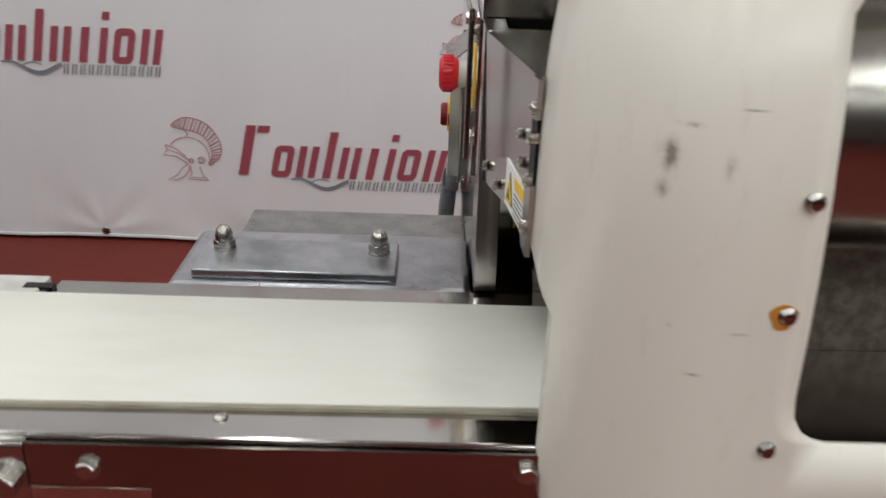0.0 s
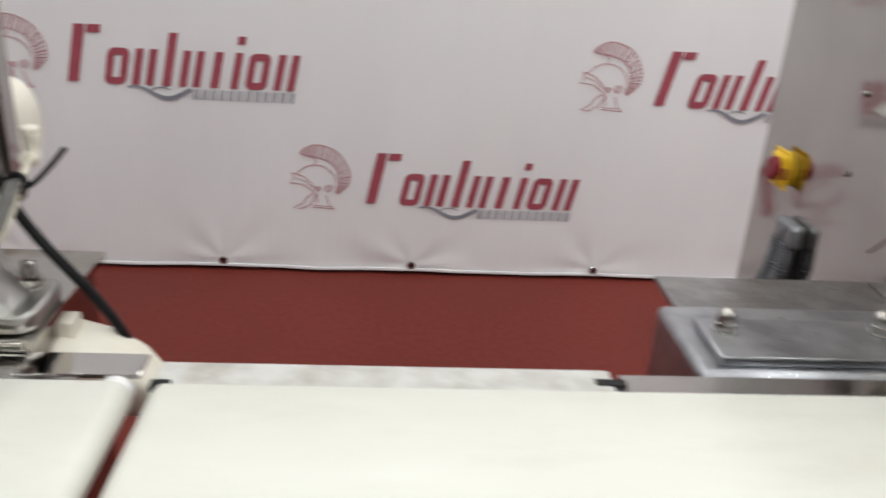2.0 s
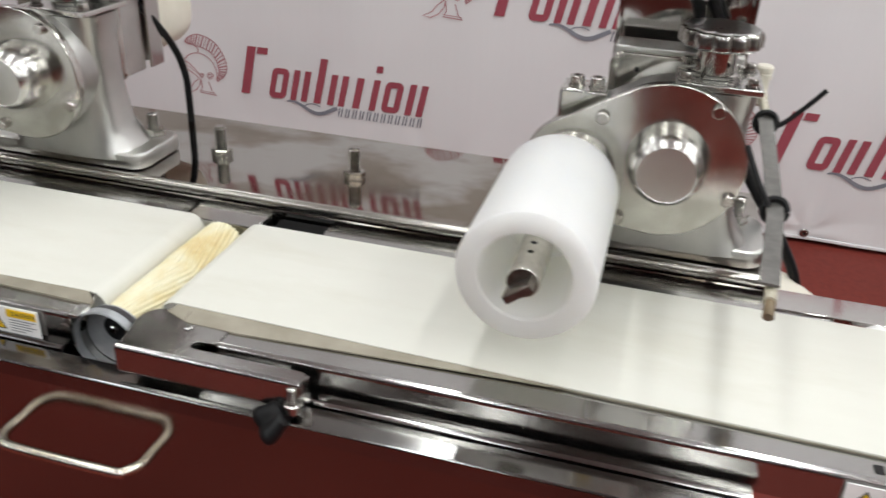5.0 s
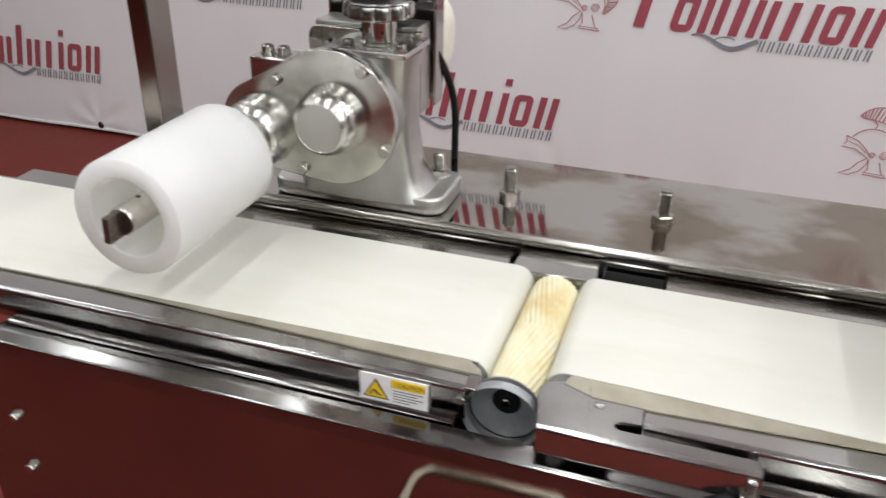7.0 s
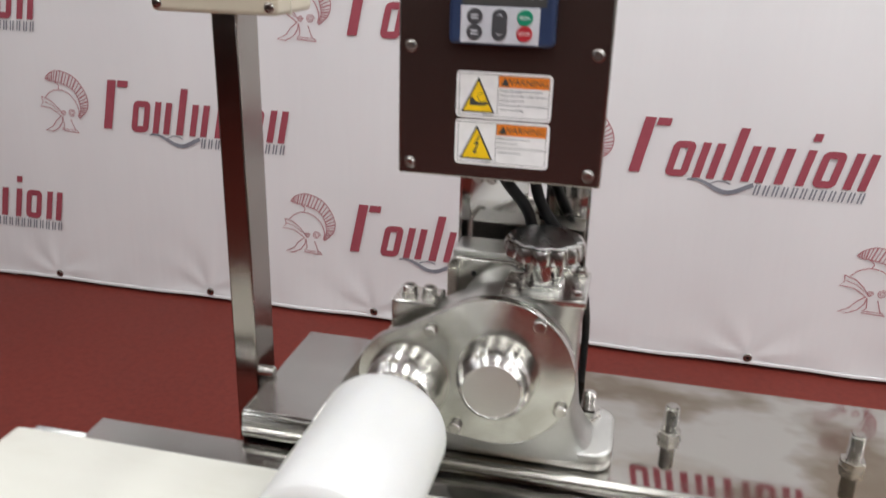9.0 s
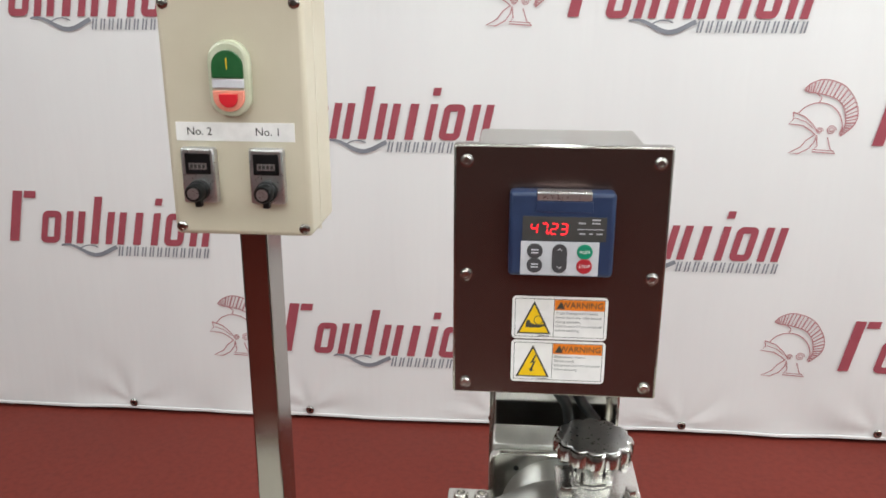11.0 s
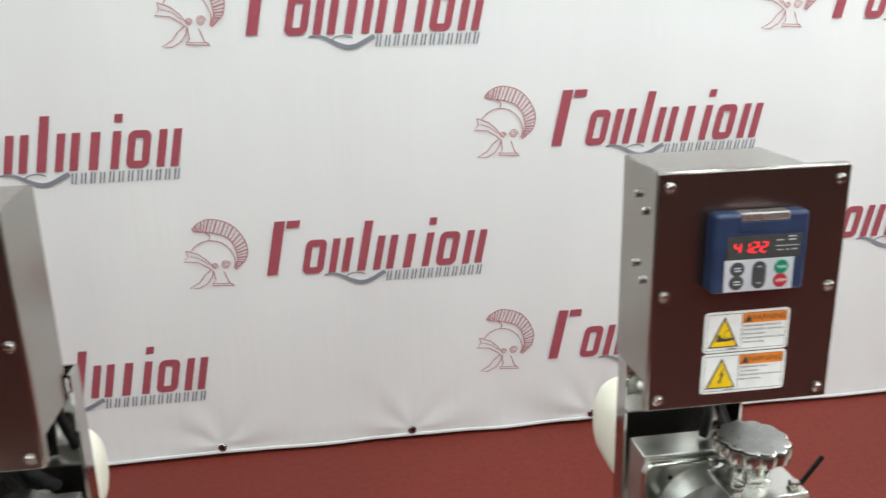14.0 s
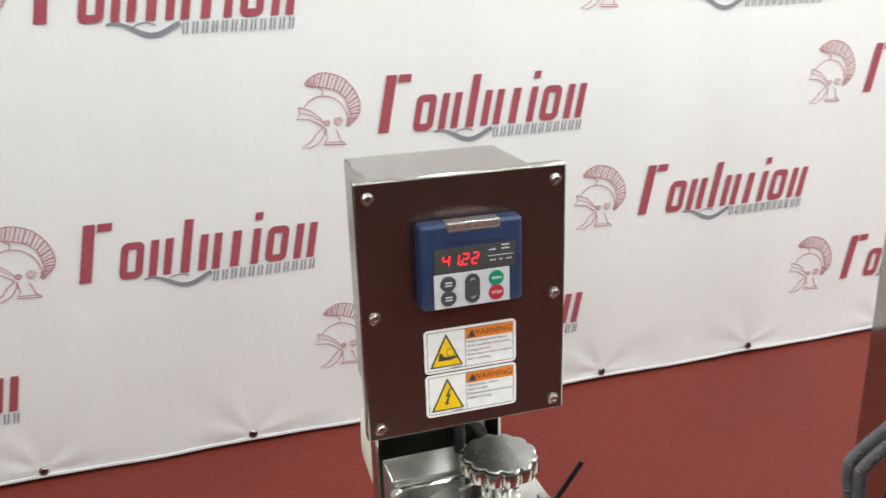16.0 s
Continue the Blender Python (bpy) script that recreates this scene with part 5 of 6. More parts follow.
for hx in (HUB_B, HUB_A):
    cable("cable", "black cable running from the control box down into the head", [(hx - 0.030, -2.06, 1.215), (hx - 0.012, -2.045, 1.185), (hx + 0.006, -2.02, 1.150), (hx + 0.012, -2.00, 1.11)], 0.006)
    cable("cable", "black cable running from the control box down into the head", [(hx + 0.022, -2.04, 1.215), (hx + 0.012, -2.03, 1.19), (hx + 0.020, -2.015, 1.155), (hx + 0.04, -1.995, 1.12)], 0.006)
cable("cable", "black cable hanging down to the deck", [(-0.832, -2.035, 1.112), (-0.815, -1.998, 1.094), (-0.802, -1.962, 1.055), (-0.797, -1.930, 1.012), (-0.795, -1.915, 0.975), (-0.795, -1.912, 0.94), (-0.795, -1.912, 0.906)], 0.0048)
cable("cable", "black cable hanging off the end of the deck", [(-0.100, -2.01, 1.09), (-0.088, -2.005, 1.045), (-0.074, -2.0, 1.003), (-0.047, -2.0, 0.96), (-0.004, -1.995, 0.898), (0.026, -1.99, 0.835), (0.034, -1.98, 0.74)], 0.0062)

DULL_STRIP = surface("dull_strip_steel", (0.12, 0.115, 0.105), (0.18, 0.17, 0.16), (0.5, 0.6), 0.4, 60.0, (1, 1, 1), 300.0, 0.03)
tube = thing("drip_tube", "cloudy plastic drip tube strapped to a thin steel strip", "drip tube")
TP = [(-0.060, -1.985, 1.066), (-0.056, -2.03, 1.050), (-0.0495, -2.10, 1.024), (-0.0505, -2.20, 1.0150), (-0.0625, -2.325, 1.0115)]
part("tube", sweep([(x + 0.0025, y, z - 0.0072) for x, y, z in TP] + [(-0.0612, -2.333, 1.0035)], 0.0046, 12), surface("cloudy_tube", (0.42, 0.38, 0.28), (0.55, 0.51, 0.41), (0.2, 0.3), 0.0, 40.0), tube)
bm = bmesh.new()
prev = None
pts = [Vector(p) for p in TP[1:]]
for i, p in enumerate(pts):
    w_ = (pts[min(i + 1, len(pts) - 1)] - pts[max(i - 1, 0)]).normalized()
    s_ = Vector((1, 0, 0)) - w_ * w_.x
    s_.normalize()
    u_ = w_.cross(s_)
    ring = [bm.verts.new(p + s_ * a + u_ * b) for a, b in ((-0.0072, -0.0012), (0.0072, -0.0012), (0.0072, 0.0012), (-0.0072, 0.0012))]
    if prev:
        for k in range(4):
            bm.faces.new((prev[k], prev[(k + 1) % 4], ring[(k + 1) % 4], ring[k]))
    else:
        bm.faces.new(ring[::-1])
    prev = ring
bm.faces.new(prev)
part("strip", bm, DULL_STRIP, tube, "dull flat steel strip")
part("tip", sweep([(-0.0605, -2.330, 1.0045), (-0.0615, -2.341, 1.0005), (-0.0622, -2.349, 0.9975)], 0.0043, 10), surface("worn_tip", (0.10, 0.065, 0.03), (0.26, 0.19, 0.11), (0.4, 0.6)), tube)
part("cap", lathe([(0, -0.014), (0.0075, -0.014), (0.0075, 0.004), (0.0092, 0.004), (0.0092, 0.009), (0.008, 0.010), (0.0092, 0.011), (0.0092, 0.016), (0.0075, 0.018), (0, 0.018)], (-0.060, -1.972, 1.070), "z", 24), MOTOR, tube, "cream plastic elbow cap")
part("elbow", sweep([(-0.060, -1.972, 1.060), (-0.060, -1.975, 1.052), (-0.060, -1.990, 1.058)], 0.0078, 12), MOTOR, tube)
for (tx, ty, tz), tail in (((-0.0545, -2.035, 1.045), [(-0.048, -2.036, 1.042), (-0.038, -2.034, 1.046), (-0.020, -2.03, 1.064), (-0.004, -2.028, 1.083)]), ((-0.0495, -2.185, 1.0130), [(-0.056, -2.190, 1.018), (-0.068, -2.178, 1.036), (-0.081, -2.160, 1.060)])):
    ring = [(tx + 0.0105 * math.cos(a), ty + 0.004 * math.sin(a), tz + 0.0095 * math.sin(a)) for a in (0, 0.8, 1.6, 2.4, 3.2, 4.0, 4.8, 5.6, 6.28)]
    tie = part("cable_tie", sweep(ring, 0.0032, 8), BLACK, tube, "black cable tie")
    part("tail", sweep(tail, 0.0028, 8), BLACK, tie)
    part("lock", box(tx - 0.001, tx + 0.008, ty - 0.010, ty - 0.002, tz - 0.014, tz - 0.005, 0.001), BLACK, tie)

mc = thing("drive_cover", "cream plastic drive cover under the end of the deck", "cover")
bm = bmesh.new()
prev = None
for x, y0, y1, z0, z1 in ((-0.075, -2.06, -1.97, 0.80, 0.868), (-0.03, -2.06, -1.97, 0.79, 0.868), (0.01, -2.06, -1.972, 0.78, 0.858), (0.045, -2.058, -1.98, 0.775, 0.838), (0.068, -2.05, -1.99, 0.775, 0.812)):
    ring = []
    for k in range(24):
        a = 2 * math.pi * k / 24
        c_, s_ = math.cos(a), math.sin(a)
        ring.append(bm.verts.new((x, (y0 + y1) / 2 + (y1 - y0) / 2 * math.copysign(abs(c_) ** 0.5, c_), (z0 + z1) / 2 + (z1 - z0) / 2 * math.copysign(abs(s_) ** 0.5, s_))))
    if prev:
        for k in range(24):
            bm.faces.new((prev[k], prev[(k + 1) % 24], ring[(k + 1) % 24], ring[k]))
    else:
        bm.faces.new(ring)
    prev = ring
bm.faces.new(prev)
part("shell", smooth(bm), MOTOR, mc)
part("fin", box(-0.045, -0.02, -2.03, -2.0, 0.83, 0.885, 0.003), MOTOR, mc)
part("bracket", box(-0.07, -0.04, -2.04, -1.98, 0.862, 0.8965, 0.002), MOTOR, mc)

# ---------------------------------------------------------------- operator box on its pole
pole = thing("operator_station", "beige push-button box on a square steel pole beside the deck", "control station")
part("pole", box(-1.186, -1.158, -2.044, -1.996, 0.62, 1.345, 0.002), POLE_STEEL, pole, "square polished steel pole")
part("pole_bracket", box(-1.158, -1.1435, -2.05, -1.985, 0.86, 0.905, 0.001), STEEL, pole)
part("pole_bolt", rod(0.006, -1.158, -1.138, (0, -2.04, 0.936), "x", 14, 0.001), BOLT, pole)
part("enclosure", box(-1.2440, -1.1095, -2.057, -1.966, 1.3345, 1.5565, 0.005, 3), BEIGE, pole, "beige plastic enclosure")
part("lid_seam", box(-1.2446, -1.1089, -2.0225, -2.0215, 1.3339, 1.5571), MOTOR, pole)
for sx in (-1.2365, -1.1170):
    for sz in (1.5485, 1.3425):
        part("screw", button_screw(0.0052, 0.002, (sx, -2.057, sz), "y"), IRON, pole)


def oval(cx, cz, w, h, n=32):
    r = w / 2
    pts = [(cx + r * math.cos(2 * math.pi * k / n), cz + (h / 2 - r) * (1 if k <= n / 2 else -1) + r * math.sin(2 * math.pi * k / n)) for k in range(n)]
    return pts


tw = part("twin_button", prism(oval(-1.177, 1.4835, 0.0385, 0.068), 0.012, (0, -2.069, 0), "xz", 0.003), surface("clear_cover", (0.50, 0.52, 0.38), (0.6, 0.62, 0.48), (0.15, 0.25)), pole, "twin start and stop button under a cloudy cover")
half = [(-1.177 + 0.0145 * math.cos(radians(a)), 1.4945 + 0.0145 * math.sin(radians(a))) for a in range(0, 181, 15)]
part("start_button", prism(half + [(-1.1915, 1.4845), (-1.1625, 1.4845)], 0.003, (0, -2.0715, 0), "xz", 0.0008), GREEN, tw, "green start button")
part("lens", prism([(-1.1915, 1.4835), (-1.1625, 1.4835), (-1.1625, 1.4755), (-1.1915, 1.4755)][::-1], 0.0025, (0, -2.0715, 0), "xz", 0.0008), KEYPAD_WHITE, tw)
half = [(-1.177 + 0.0145 * math.cos(radians(a)), 1.4680 + 0.0135 * math.sin(radians(a))) for a in range(180, 361, 15)]
part("stop_surround", prism(half + [(-1.1625, 1.4735), (-1.1915, 1.4735)], 0.003, (0, -2.0715, 0), "xz", 0.0008), plain("pale_red_lens", (0.75, 0.27, 0.2), 0.25), tw)
half = [(-1.177 + 0.0085 * math.cos(radians(a)), 1.4670 + 0.0085 * math.sin(radians(a))) for a in range(180, 361, 15)]
part("stop_button", prism(half + [(-1.1685, 1.4705), (-1.1855, 1.4705)], 0.003, (0, -2.0735, 0), "xz", 0.0006), RED, tw, "red stop button")
part("start_mark", box(-1.1775, -1.1767, -2.0718, -2.0714, 1.492, 1.502), SIGN_YELLOW, tw)
strip = part("name_strip", box(-1.2345, -1.1220, -2.0576, -2.057, 1.4255, 1.4430, 0.0002), PAPER, pole, "white name strip")
writing("No. 2", 0.0105, front(-1.212, -2.0578, 1.4342), INK, strip)
writing("No. 1", 0.0105, front(-1.147, -2.0578, 1.4342), INK, strip)
for kx in (-1.2125, -1.1480):
    dl = part("speed_dial", box(kx - 0.0165, kx + 0.0165, -2.067, -2.057, 1.368, 1.4205, 0.0025), SILVER, pole, "silver potentiometer with a black knob")
    part("window", box(kx - 0.0120, kx + 0.0120, -2.0676, -2.067, 1.3960, 1.4155, 0.0005), BLACK, dl)
    part("reading", box(kx - 0.0085, kx + 0.0085, -2.0680, -2.0676, 1.4005, 1.4065), SILVER, dl)
    for q in range(4):
        part("reading_mark", box(kx - 0.0070 + q * 0.0038, kx - 0.0046 + q * 0.0038, -2.0683, -2.0680, 1.4018, 1.4052), INK, dl)
    kb = part("knob", lathe([(0.0098, 0), (0.0098, 0.006), (0.0085, 0.0075), (0.0085, 0.016), (0.0075, 0.0175), (0, 0.0175)], (kx, -2.067, 1.3812), "y", 24), BLACK, dl)
    part("knob_face", rod(0.0055, 0.0175, 0.0179, (kx, -2.067, 1.3812), "y", 20), SILVER, kb)
    part("knob_pointer", box(kx - 0.003, kx + 0.003, -2.075, -2.068, 1.366, 1.372, 0.001), BLACK, kb)

# ---------------------------------------------------------------- long conveyor towards the divider
conv_c = thing("long_conveyor", "long off-white belt conveyor running under a divider guard", "conveyor")
part("belt", stadium_belt(0.104, 1.55, -2.3535, -2.180, 0.908, 0.016, lead=-0.027), BELT, conv_c, "off-white fabric belt")
part("bed", box(0.112, 0.545, -2.386, -2.182, 0.878, 0.9045, 0.003), WASHED, conv_c, "worn whitish bed plate")
part("rear_bed", box(0.106, 0.545, -2.179, -2.136, 0.880, 0.9045, 0.002), WASHED, conv_c, "stained greyish bed edge")
part("slide_plate", prism([(0.560, -2.20), (0.560, -2.3745), (1.55, -2.3600), (1.55, -2.20)], 0.0035, (0, 0, 0.9022), "xy"), TAN, conv_c, "tan strip along the belt, coloured as its reflection in steel")
part("bed_end_clip", box(0.103, 0.122, -2.184, -2.169, 0.8985, 0.9060, 0.002), BLACK, conv_c)
part("bed_end_clip", box(0.102, 0.140, -2.388, -2.370, 0.885, 0.9060, 0.002), BLACK, conv_c)
part("joint_clip", box(0.527, 0.558, -2.166, -2.154, 0.893, 0.9055, 0.001), BLACK, conv_c)
part("joint_gap", box(0.546, 0.5545, -2.384, -2.16, 0.876, 0.9035), BLACK, conv_c)
part("rear_strip", box(0.556, 1.55, -2.182, -2.138, 0.890, 0.9005, 0.001), RAIL, conv_c)
part("front_strip", fold([(-2.350, 0.9005), (-2.4125, 0.9050), (-2.4125, 0.86)], 0.556, 1.55, 0.0018), STEEL, conv_c, "scuffed steel side strip")
part("front_skirt", box(0.640, 1.55, -2.4175, -2.4145, 0.25, 0.8995), STEEL_FLOOR_TINT, conv_c, "polished steel skirt that mirrors the floor")
part("end_bracket", fold([(-2.360, 0.892), (-2.4175, 0.8995), (-2.4195, 0.897), (-2.4195, 0.83)], 0.556, 0.640, 0.003), STEEL, conv_c)
for bx, bz, r in ((0.688, 0.8785, 0.0085), (1.033, 0.884, 0.0085), (0.622, 0.866, 0.014)):
    part("skirt_bolt", hexbolt(r, r * 0.9, (bx, -2.4175 if r < 0.01 else -2.4195, bz), "y"), BOLT, conv_c)
part("strip_screw", button_screw(0.006, 0.0025, (0.785, -2.382, 0.9035), "z"), BOLT, conv_c)
part("label_plate", box(0.625, 0.735, -2.4182, -2.4175, 0.815, 0.858, 0.0003), SATIN, conv_c)
for lx_ in (0.16, 0.50, 1.2):
    part("leg", box(lx_ - 0.02, lx_ + 0.02, -2.33, -2.29, 0.0, 0.878, 0.003), STEEL, conv_c)
    part("leg", box(lx_ - 0.02, lx_ + 0.02, -2.23, -2.19, 0.0, 0.878, 0.003), STEEL, conv_c)

# ---------------------------------------------------------------- divider machine
gb = thing("gear_block", "grey cast metal block with cover plate and domed nuts", "gear block")
part("casting", box(0.655, 1.000, -2.108, -1.945, 0.76, 0.885, 0.010, 3), CAST, gb, "dull grey cast housing")
part("cover_plate", box(0.681, 0.914, -2.092, -2.000, 0.885, 0.896, 0.0025), CAST, gb)
for ax in (0.706, 0.891):
    n_ = part("domed_nut", lathe([(0.0135, 0.0), (0.0135, 0.0025), (0, 0.0025)], (ax, -2.031, 0.896), "z", 24), BOLT, gb, "bright domed cap nut on a washer")
    part("hexagon", lathe([(0.0128, 0.0025), (0.0128, 0.0115), (0.0108, 0.0125), (0, 0.0125)], (ax, -2.031, 0.896), "z", 6, turn=0.2), IRON, n_)
    part("dome", lathe([(0.0105, 0.0125), (0.0105, 0.019), (0.0092, 0.0245), (0.0055, 0.0285), (0, 0.0298)], (ax, -2.031, 0.896), "z", 28), BOLT, n_)
part("rear_tray", box(0.695, 0.999, -1.944, -1.810, 0.852, 0.860, 0.001), WHEEL_TOP, gb)
part("support", box(0.70, 0.98, -2.09, -1.96, 0.12, 0.76), STEEL_FLOOR_TINT, gb)

dv = thing("divider_cabinet", "tall mirror-polished steel divider cabinet with side switches", "divider machine")
part("side_sheet", box(1.000, 1.004, -2.050, -1.415, 0.12, 1.75), STEEL_SHEET, dv, "mirror-polished steel side sheet")
part("body", box(1.004, 1.70, -2.045, -1.420, 0.12, 1.75), STEEL, dv)
part("corner_post", prism([(-2.143, 0.905), (-2.100, 1.174), (-2.051, 1.178), (-2.051, 0.905)], 0.024, (1.000, 0, 0), "yz", 0.0012), HOPPER_STEEL, dv, "polished square corner post")
part("access_plate", prism([(-1.72, 1.262), (-1.86, 1.192), (-2.046, 1.176), (-2.046, 1.03), (-1.936, 1.031), (-1.80, 0.90), (-1.69, 0.90), (-1.69, 1.262)], -0.0025, (1.000, 0, 0), "yz"), STEEL_SHEET, dv)
for y_, z_ in ((-1.895, 1.155), (-2.028, 1.156), (-1.901, 1.041), (-2.036, 1.046)):
    part("nut", hexbolt(0.0085, 0.010, (0.9975, y_, z_), "x"), BOLT, dv)
for o in [o for o in dv.children if o.name.startswith("nut")]:
    for v in o.data.vertices:
        v.co.x = 0.9975 - (v.co.x - 0.9975)
    o.data.flip_normals()
for y_, z_ in ((-1.887, 1.184), (-1.70, 1.105), (-1.70, 0.985), (-1.75, 1.225), (-1.87, 0.936)):
    part("rivet", rod(0.0045, 0.992, 0.9975, (0, y_, z_), "x", 14, 0.001), BOLT, dv)
ct = part("catch", prism([(0.9975, -1.906), (0.9865, -1.912), (0.972, -1.904), (0.972, -1.901), (0.9865, -1.909), (0.9975, -1.903)], 0.142, (0, 0, 0.955), "xy"), BOX_STEEL, dv, "bent steel catch plate")
part("hood", prism([(0.9975, 1.1225), (0.9975, 1.1245), (0.966, 1.0985), (0.966, 1.0965)], 0.128, (0, -1.906, 0), "xz"), BOX_STEEL, ct, "slanted bright top flap")
part("catch_pin", rod(0.0020, 0.948, 1.100, (0.9865, -1.914, 0), "z", 10), BOLT, ct)
part("door_bar", sweep([(0.985, -1.95, 1.205), (0.985, -1.974, 1.192), (0.985, -2.112, 1.191), (0.985, -2.122, 1.184), (0.985, -2.130, 1.05)], 0.0028, 8), IRON, dv, "thin bent dark steel bar")
es = part("emergency_stop", rod(0.0400, 0.9962, 0.9982, (0, -1.966, 1.101), "x", 48), YELLOW, dv, "red mushroom button on a yellow disc")
part("neck", lathe([(0.0155, 0.978), (0.0155, 0.9965)], (0, -1.966, 1.101), "x", 28), KEYPAD_WHITE, es)
part("mushroom", lathe([(0, 0.956), (0.015, 0.9565), (0.0195, 0.959), (0.0212, 0.963), (0.0205, 0.973), (0.0165, 0.979), (0.0, 0.979)], (0, -1.966, 1.101), "x", 36), RED, es, "ribbed red mushroom head")
for k in range(26):
    a = 2 * math.pi * k / 26
    part("rib", rod(0.0011, 0.961, 0.973, (0, -1.966 + 0.0209 * math.cos(a), 1.101 + 0.0209 * math.sin(a)), "x", 6), RED, es)
sw = part("main_switch", box(0.9765, 0.994, -1.547, -1.499, 0.910, 0.962, 0.005, 3), YELLOW, dv, "yellow rotary switch with a red handle")
part("switch_collar", lathe([(0, 0.9925), (0.030, 0.9925), (0.030, 0.9975), (0, 0.9975)], (0, -1.523, 0.936), "x", 36), YELLOW, sw)
part("switch_grip", lathe([(0, 0.965), (0.017, 0.965), (0.020, 0.968), (0.020, 0.977), (0, 0.977)], (0, -1.523, 0.936), "x", 28), DARK_RED, sw)
part("switch_band", box(0.9775, 0.993, -1.5485, -1.4975, 0.922, 0.942, 0.001), DARK_RED, sw)
part("switch_bar", box(0.9835, 0.9875, -1.5525, -1.494, 0.903, 0.969, 0.0015), YELLOW, sw)
gl = part("connector", box(0.976, 0.9985, -1.632, -1.560, 0.828, 0.868, 0.009, 3), GREY_METAL, dv, "grey cast cable connector with two conduits")
part("connector_latch", sweep([(0.977, -1.60, 0.863), (0.973, -1.60, 0.845), (0.977, -1.60, 0.832)], 0.003, 8), GREY_METAL, gl)


def conduit(pts):
    fine = []
    for i in range(len(pts) - 1):
        a, b = Vector(pts[i]), Vector(pts[i + 1])
        for k in range(8):
            fine.append(a.lerp(b, k / 8))
    bm = sweep(pts, 0.0115, 14)
    for i, p in enumerate(fine):
        way = (fine[min(i + 1, len(fine) - 1)] - fine[max(i - 1, 0)]).normalized()
        one = lathe([(0.0115, -0.002), (0.0132, -0.001), (0.0132, 0.001), (0.0115, 0.002)], (0, 0, 0), "z", 14)
        bmesh.ops.transform(one, verts=one.verts, matrix=Matrix.Translation(p) @ way.to_track_quat("Z", "Y").to_matrix().to_4x4())
        bm = merge(bm, one)
    return bm


for cy in (-1.578, -1.612):
    part("conduit", conduit([(0.983, cy, 0.832), (0.980, cy, 0.79), (0.978, cy + 0.02, 0.74), (0.975, cy + 0.05, 0.66), (0.95, cy + 0.08, 0.60), (0.925, cy + 0.10, 0.545), (0.93, cy + 0.10, 0.48), (0.96, cy + 0.1, 0.40)]), GREY_HOSE, gl, "grey corrugated conduit")
lb = part("instruction_sheet", box(0.9968, 0.9974, -1.985, -1.885, 1.20, 1.27, 0.0002), PAPER, dv, "white printed instruction sheet")
for k in range(6):
    part("text_line", box(0.9964, 0.9968, -1.978, -1.895 - 0.01 * (k % 3), 1.208 + 0.010 * k, 1.2105 + 0.010 * k), INK_GREY, lb)
rg = part("brass_ring", sweep([(0.972, -2.028 + 0.034 * math.cos(a), 1.236 + 0.030 * math.sin(a)) for a in [i * math.pi / 8 for i in range(17)]], 0.005, 10), BRASS, dv, "brass lifting ring")
part("ring_stem", rod(0.011, 0.955, 0.9975, (0, -2.062, 1.236), "x", 20, 0.002), BRASS, rg)

hp = thing("flour_hopper", "mirror-polished steel hopper body under the divider guard", "hopper")


def on_side(points, lift, depth):
    """A plate on the slanted side of the hopper, from its (y, z) outline."""
    one = bmesh.new()
    rings = [[one.verts.new((1.001 - 0.143 * (2.10 + y) - lift + d, y, z)) for y, z in points] for d in (0.0, depth)]
    n = len(points)
    one.faces.new(rings[0])
    one.faces.new(rings[1][::-1])
    for i in range(n):
        j = (i + 1) % n
        one.faces.new((rings[0][i], rings[0][j], rings[1][j], rings[1][i]))
    return one


part("body", on_side([(-2.086, 1.018), (-2.086, 1.1735), (-2.310, 1.1735), (-2.310, 1.029), (-2.250, 1.040), (-2.136, 1.027)], 0.0, 0.52), HOPPER_STEEL, hp, "polished hopper side")
part("top_box", box(1.075, 1.60, -2.24, -2.046, 1.176, 1.70, 0.003), STEEL, hp)
part("side_flange", on_side([(-2.302, 1.030), (-2.302, 1.088), (-2.320, 1.088), (-2.320, 1.026)], 0.003, 0.004), HOPPER_STEEL, hp)
part("side_flange", on_side([(-2.302, 1.142), (-2.302, 1.1735), (-2.320, 1.1735), (-2.320, 1.142)], 0.003, 0.004), HOPPER_STEEL, hp)
part("flange_gap", on_side([(-2.302, 1.0885), (-2.302, 1.1415), (-2.318, 1.1415), (-2.318, 1.0885)], 0.001, 0.003), BLACK, hp)
for y_, z_ in ((-2.146, 1.0475), (-2.197, 1.046), (-2.273, 1.1175), (-2.2825, 1.0955)):
    sx_ = 1.001 - 0.143 * (2.10 + y_)
    part("bolt", rod(0.0055, sx_ - 0.006, sx_, (0, y_, z_), "x", 16, 0.0015), BOLT, hp)
cl = part("caution_sticker", on_side([(-2.2285, 1.0825), (-2.3005, 1.0775), (-2.2995, 1.0370), (-2.2285, 1.0400)], 0.001, 0.001), PAPER, hp, "white and yellow caution sticker")
part("symbol", on_side([(-2.232, 1.046), (-2.260, 1.046), (-2.246, 1.075)], 0.0016, 0.0005), INK, cl)
part("symbol_field", on_side([(-2.2345, 1.0475), (-2.2575, 1.0475), (-2.246, 1.0715)], 0.0021, 0.0004), SIGN_YELLOW, cl)
part("symbol_mark", on_side([(-2.241, 1.050), (-2.251, 1.050), (-2.246, 1.061)], 0.0025, 0.0003), INK, cl)
part("header", on_side([(-2.263, 1.0765), (-2.297, 1.0745), (-2.297, 1.0640), (-2.263, 1.0655)], 0.0016, 0.0005), SIGN_YELLOW, cl)
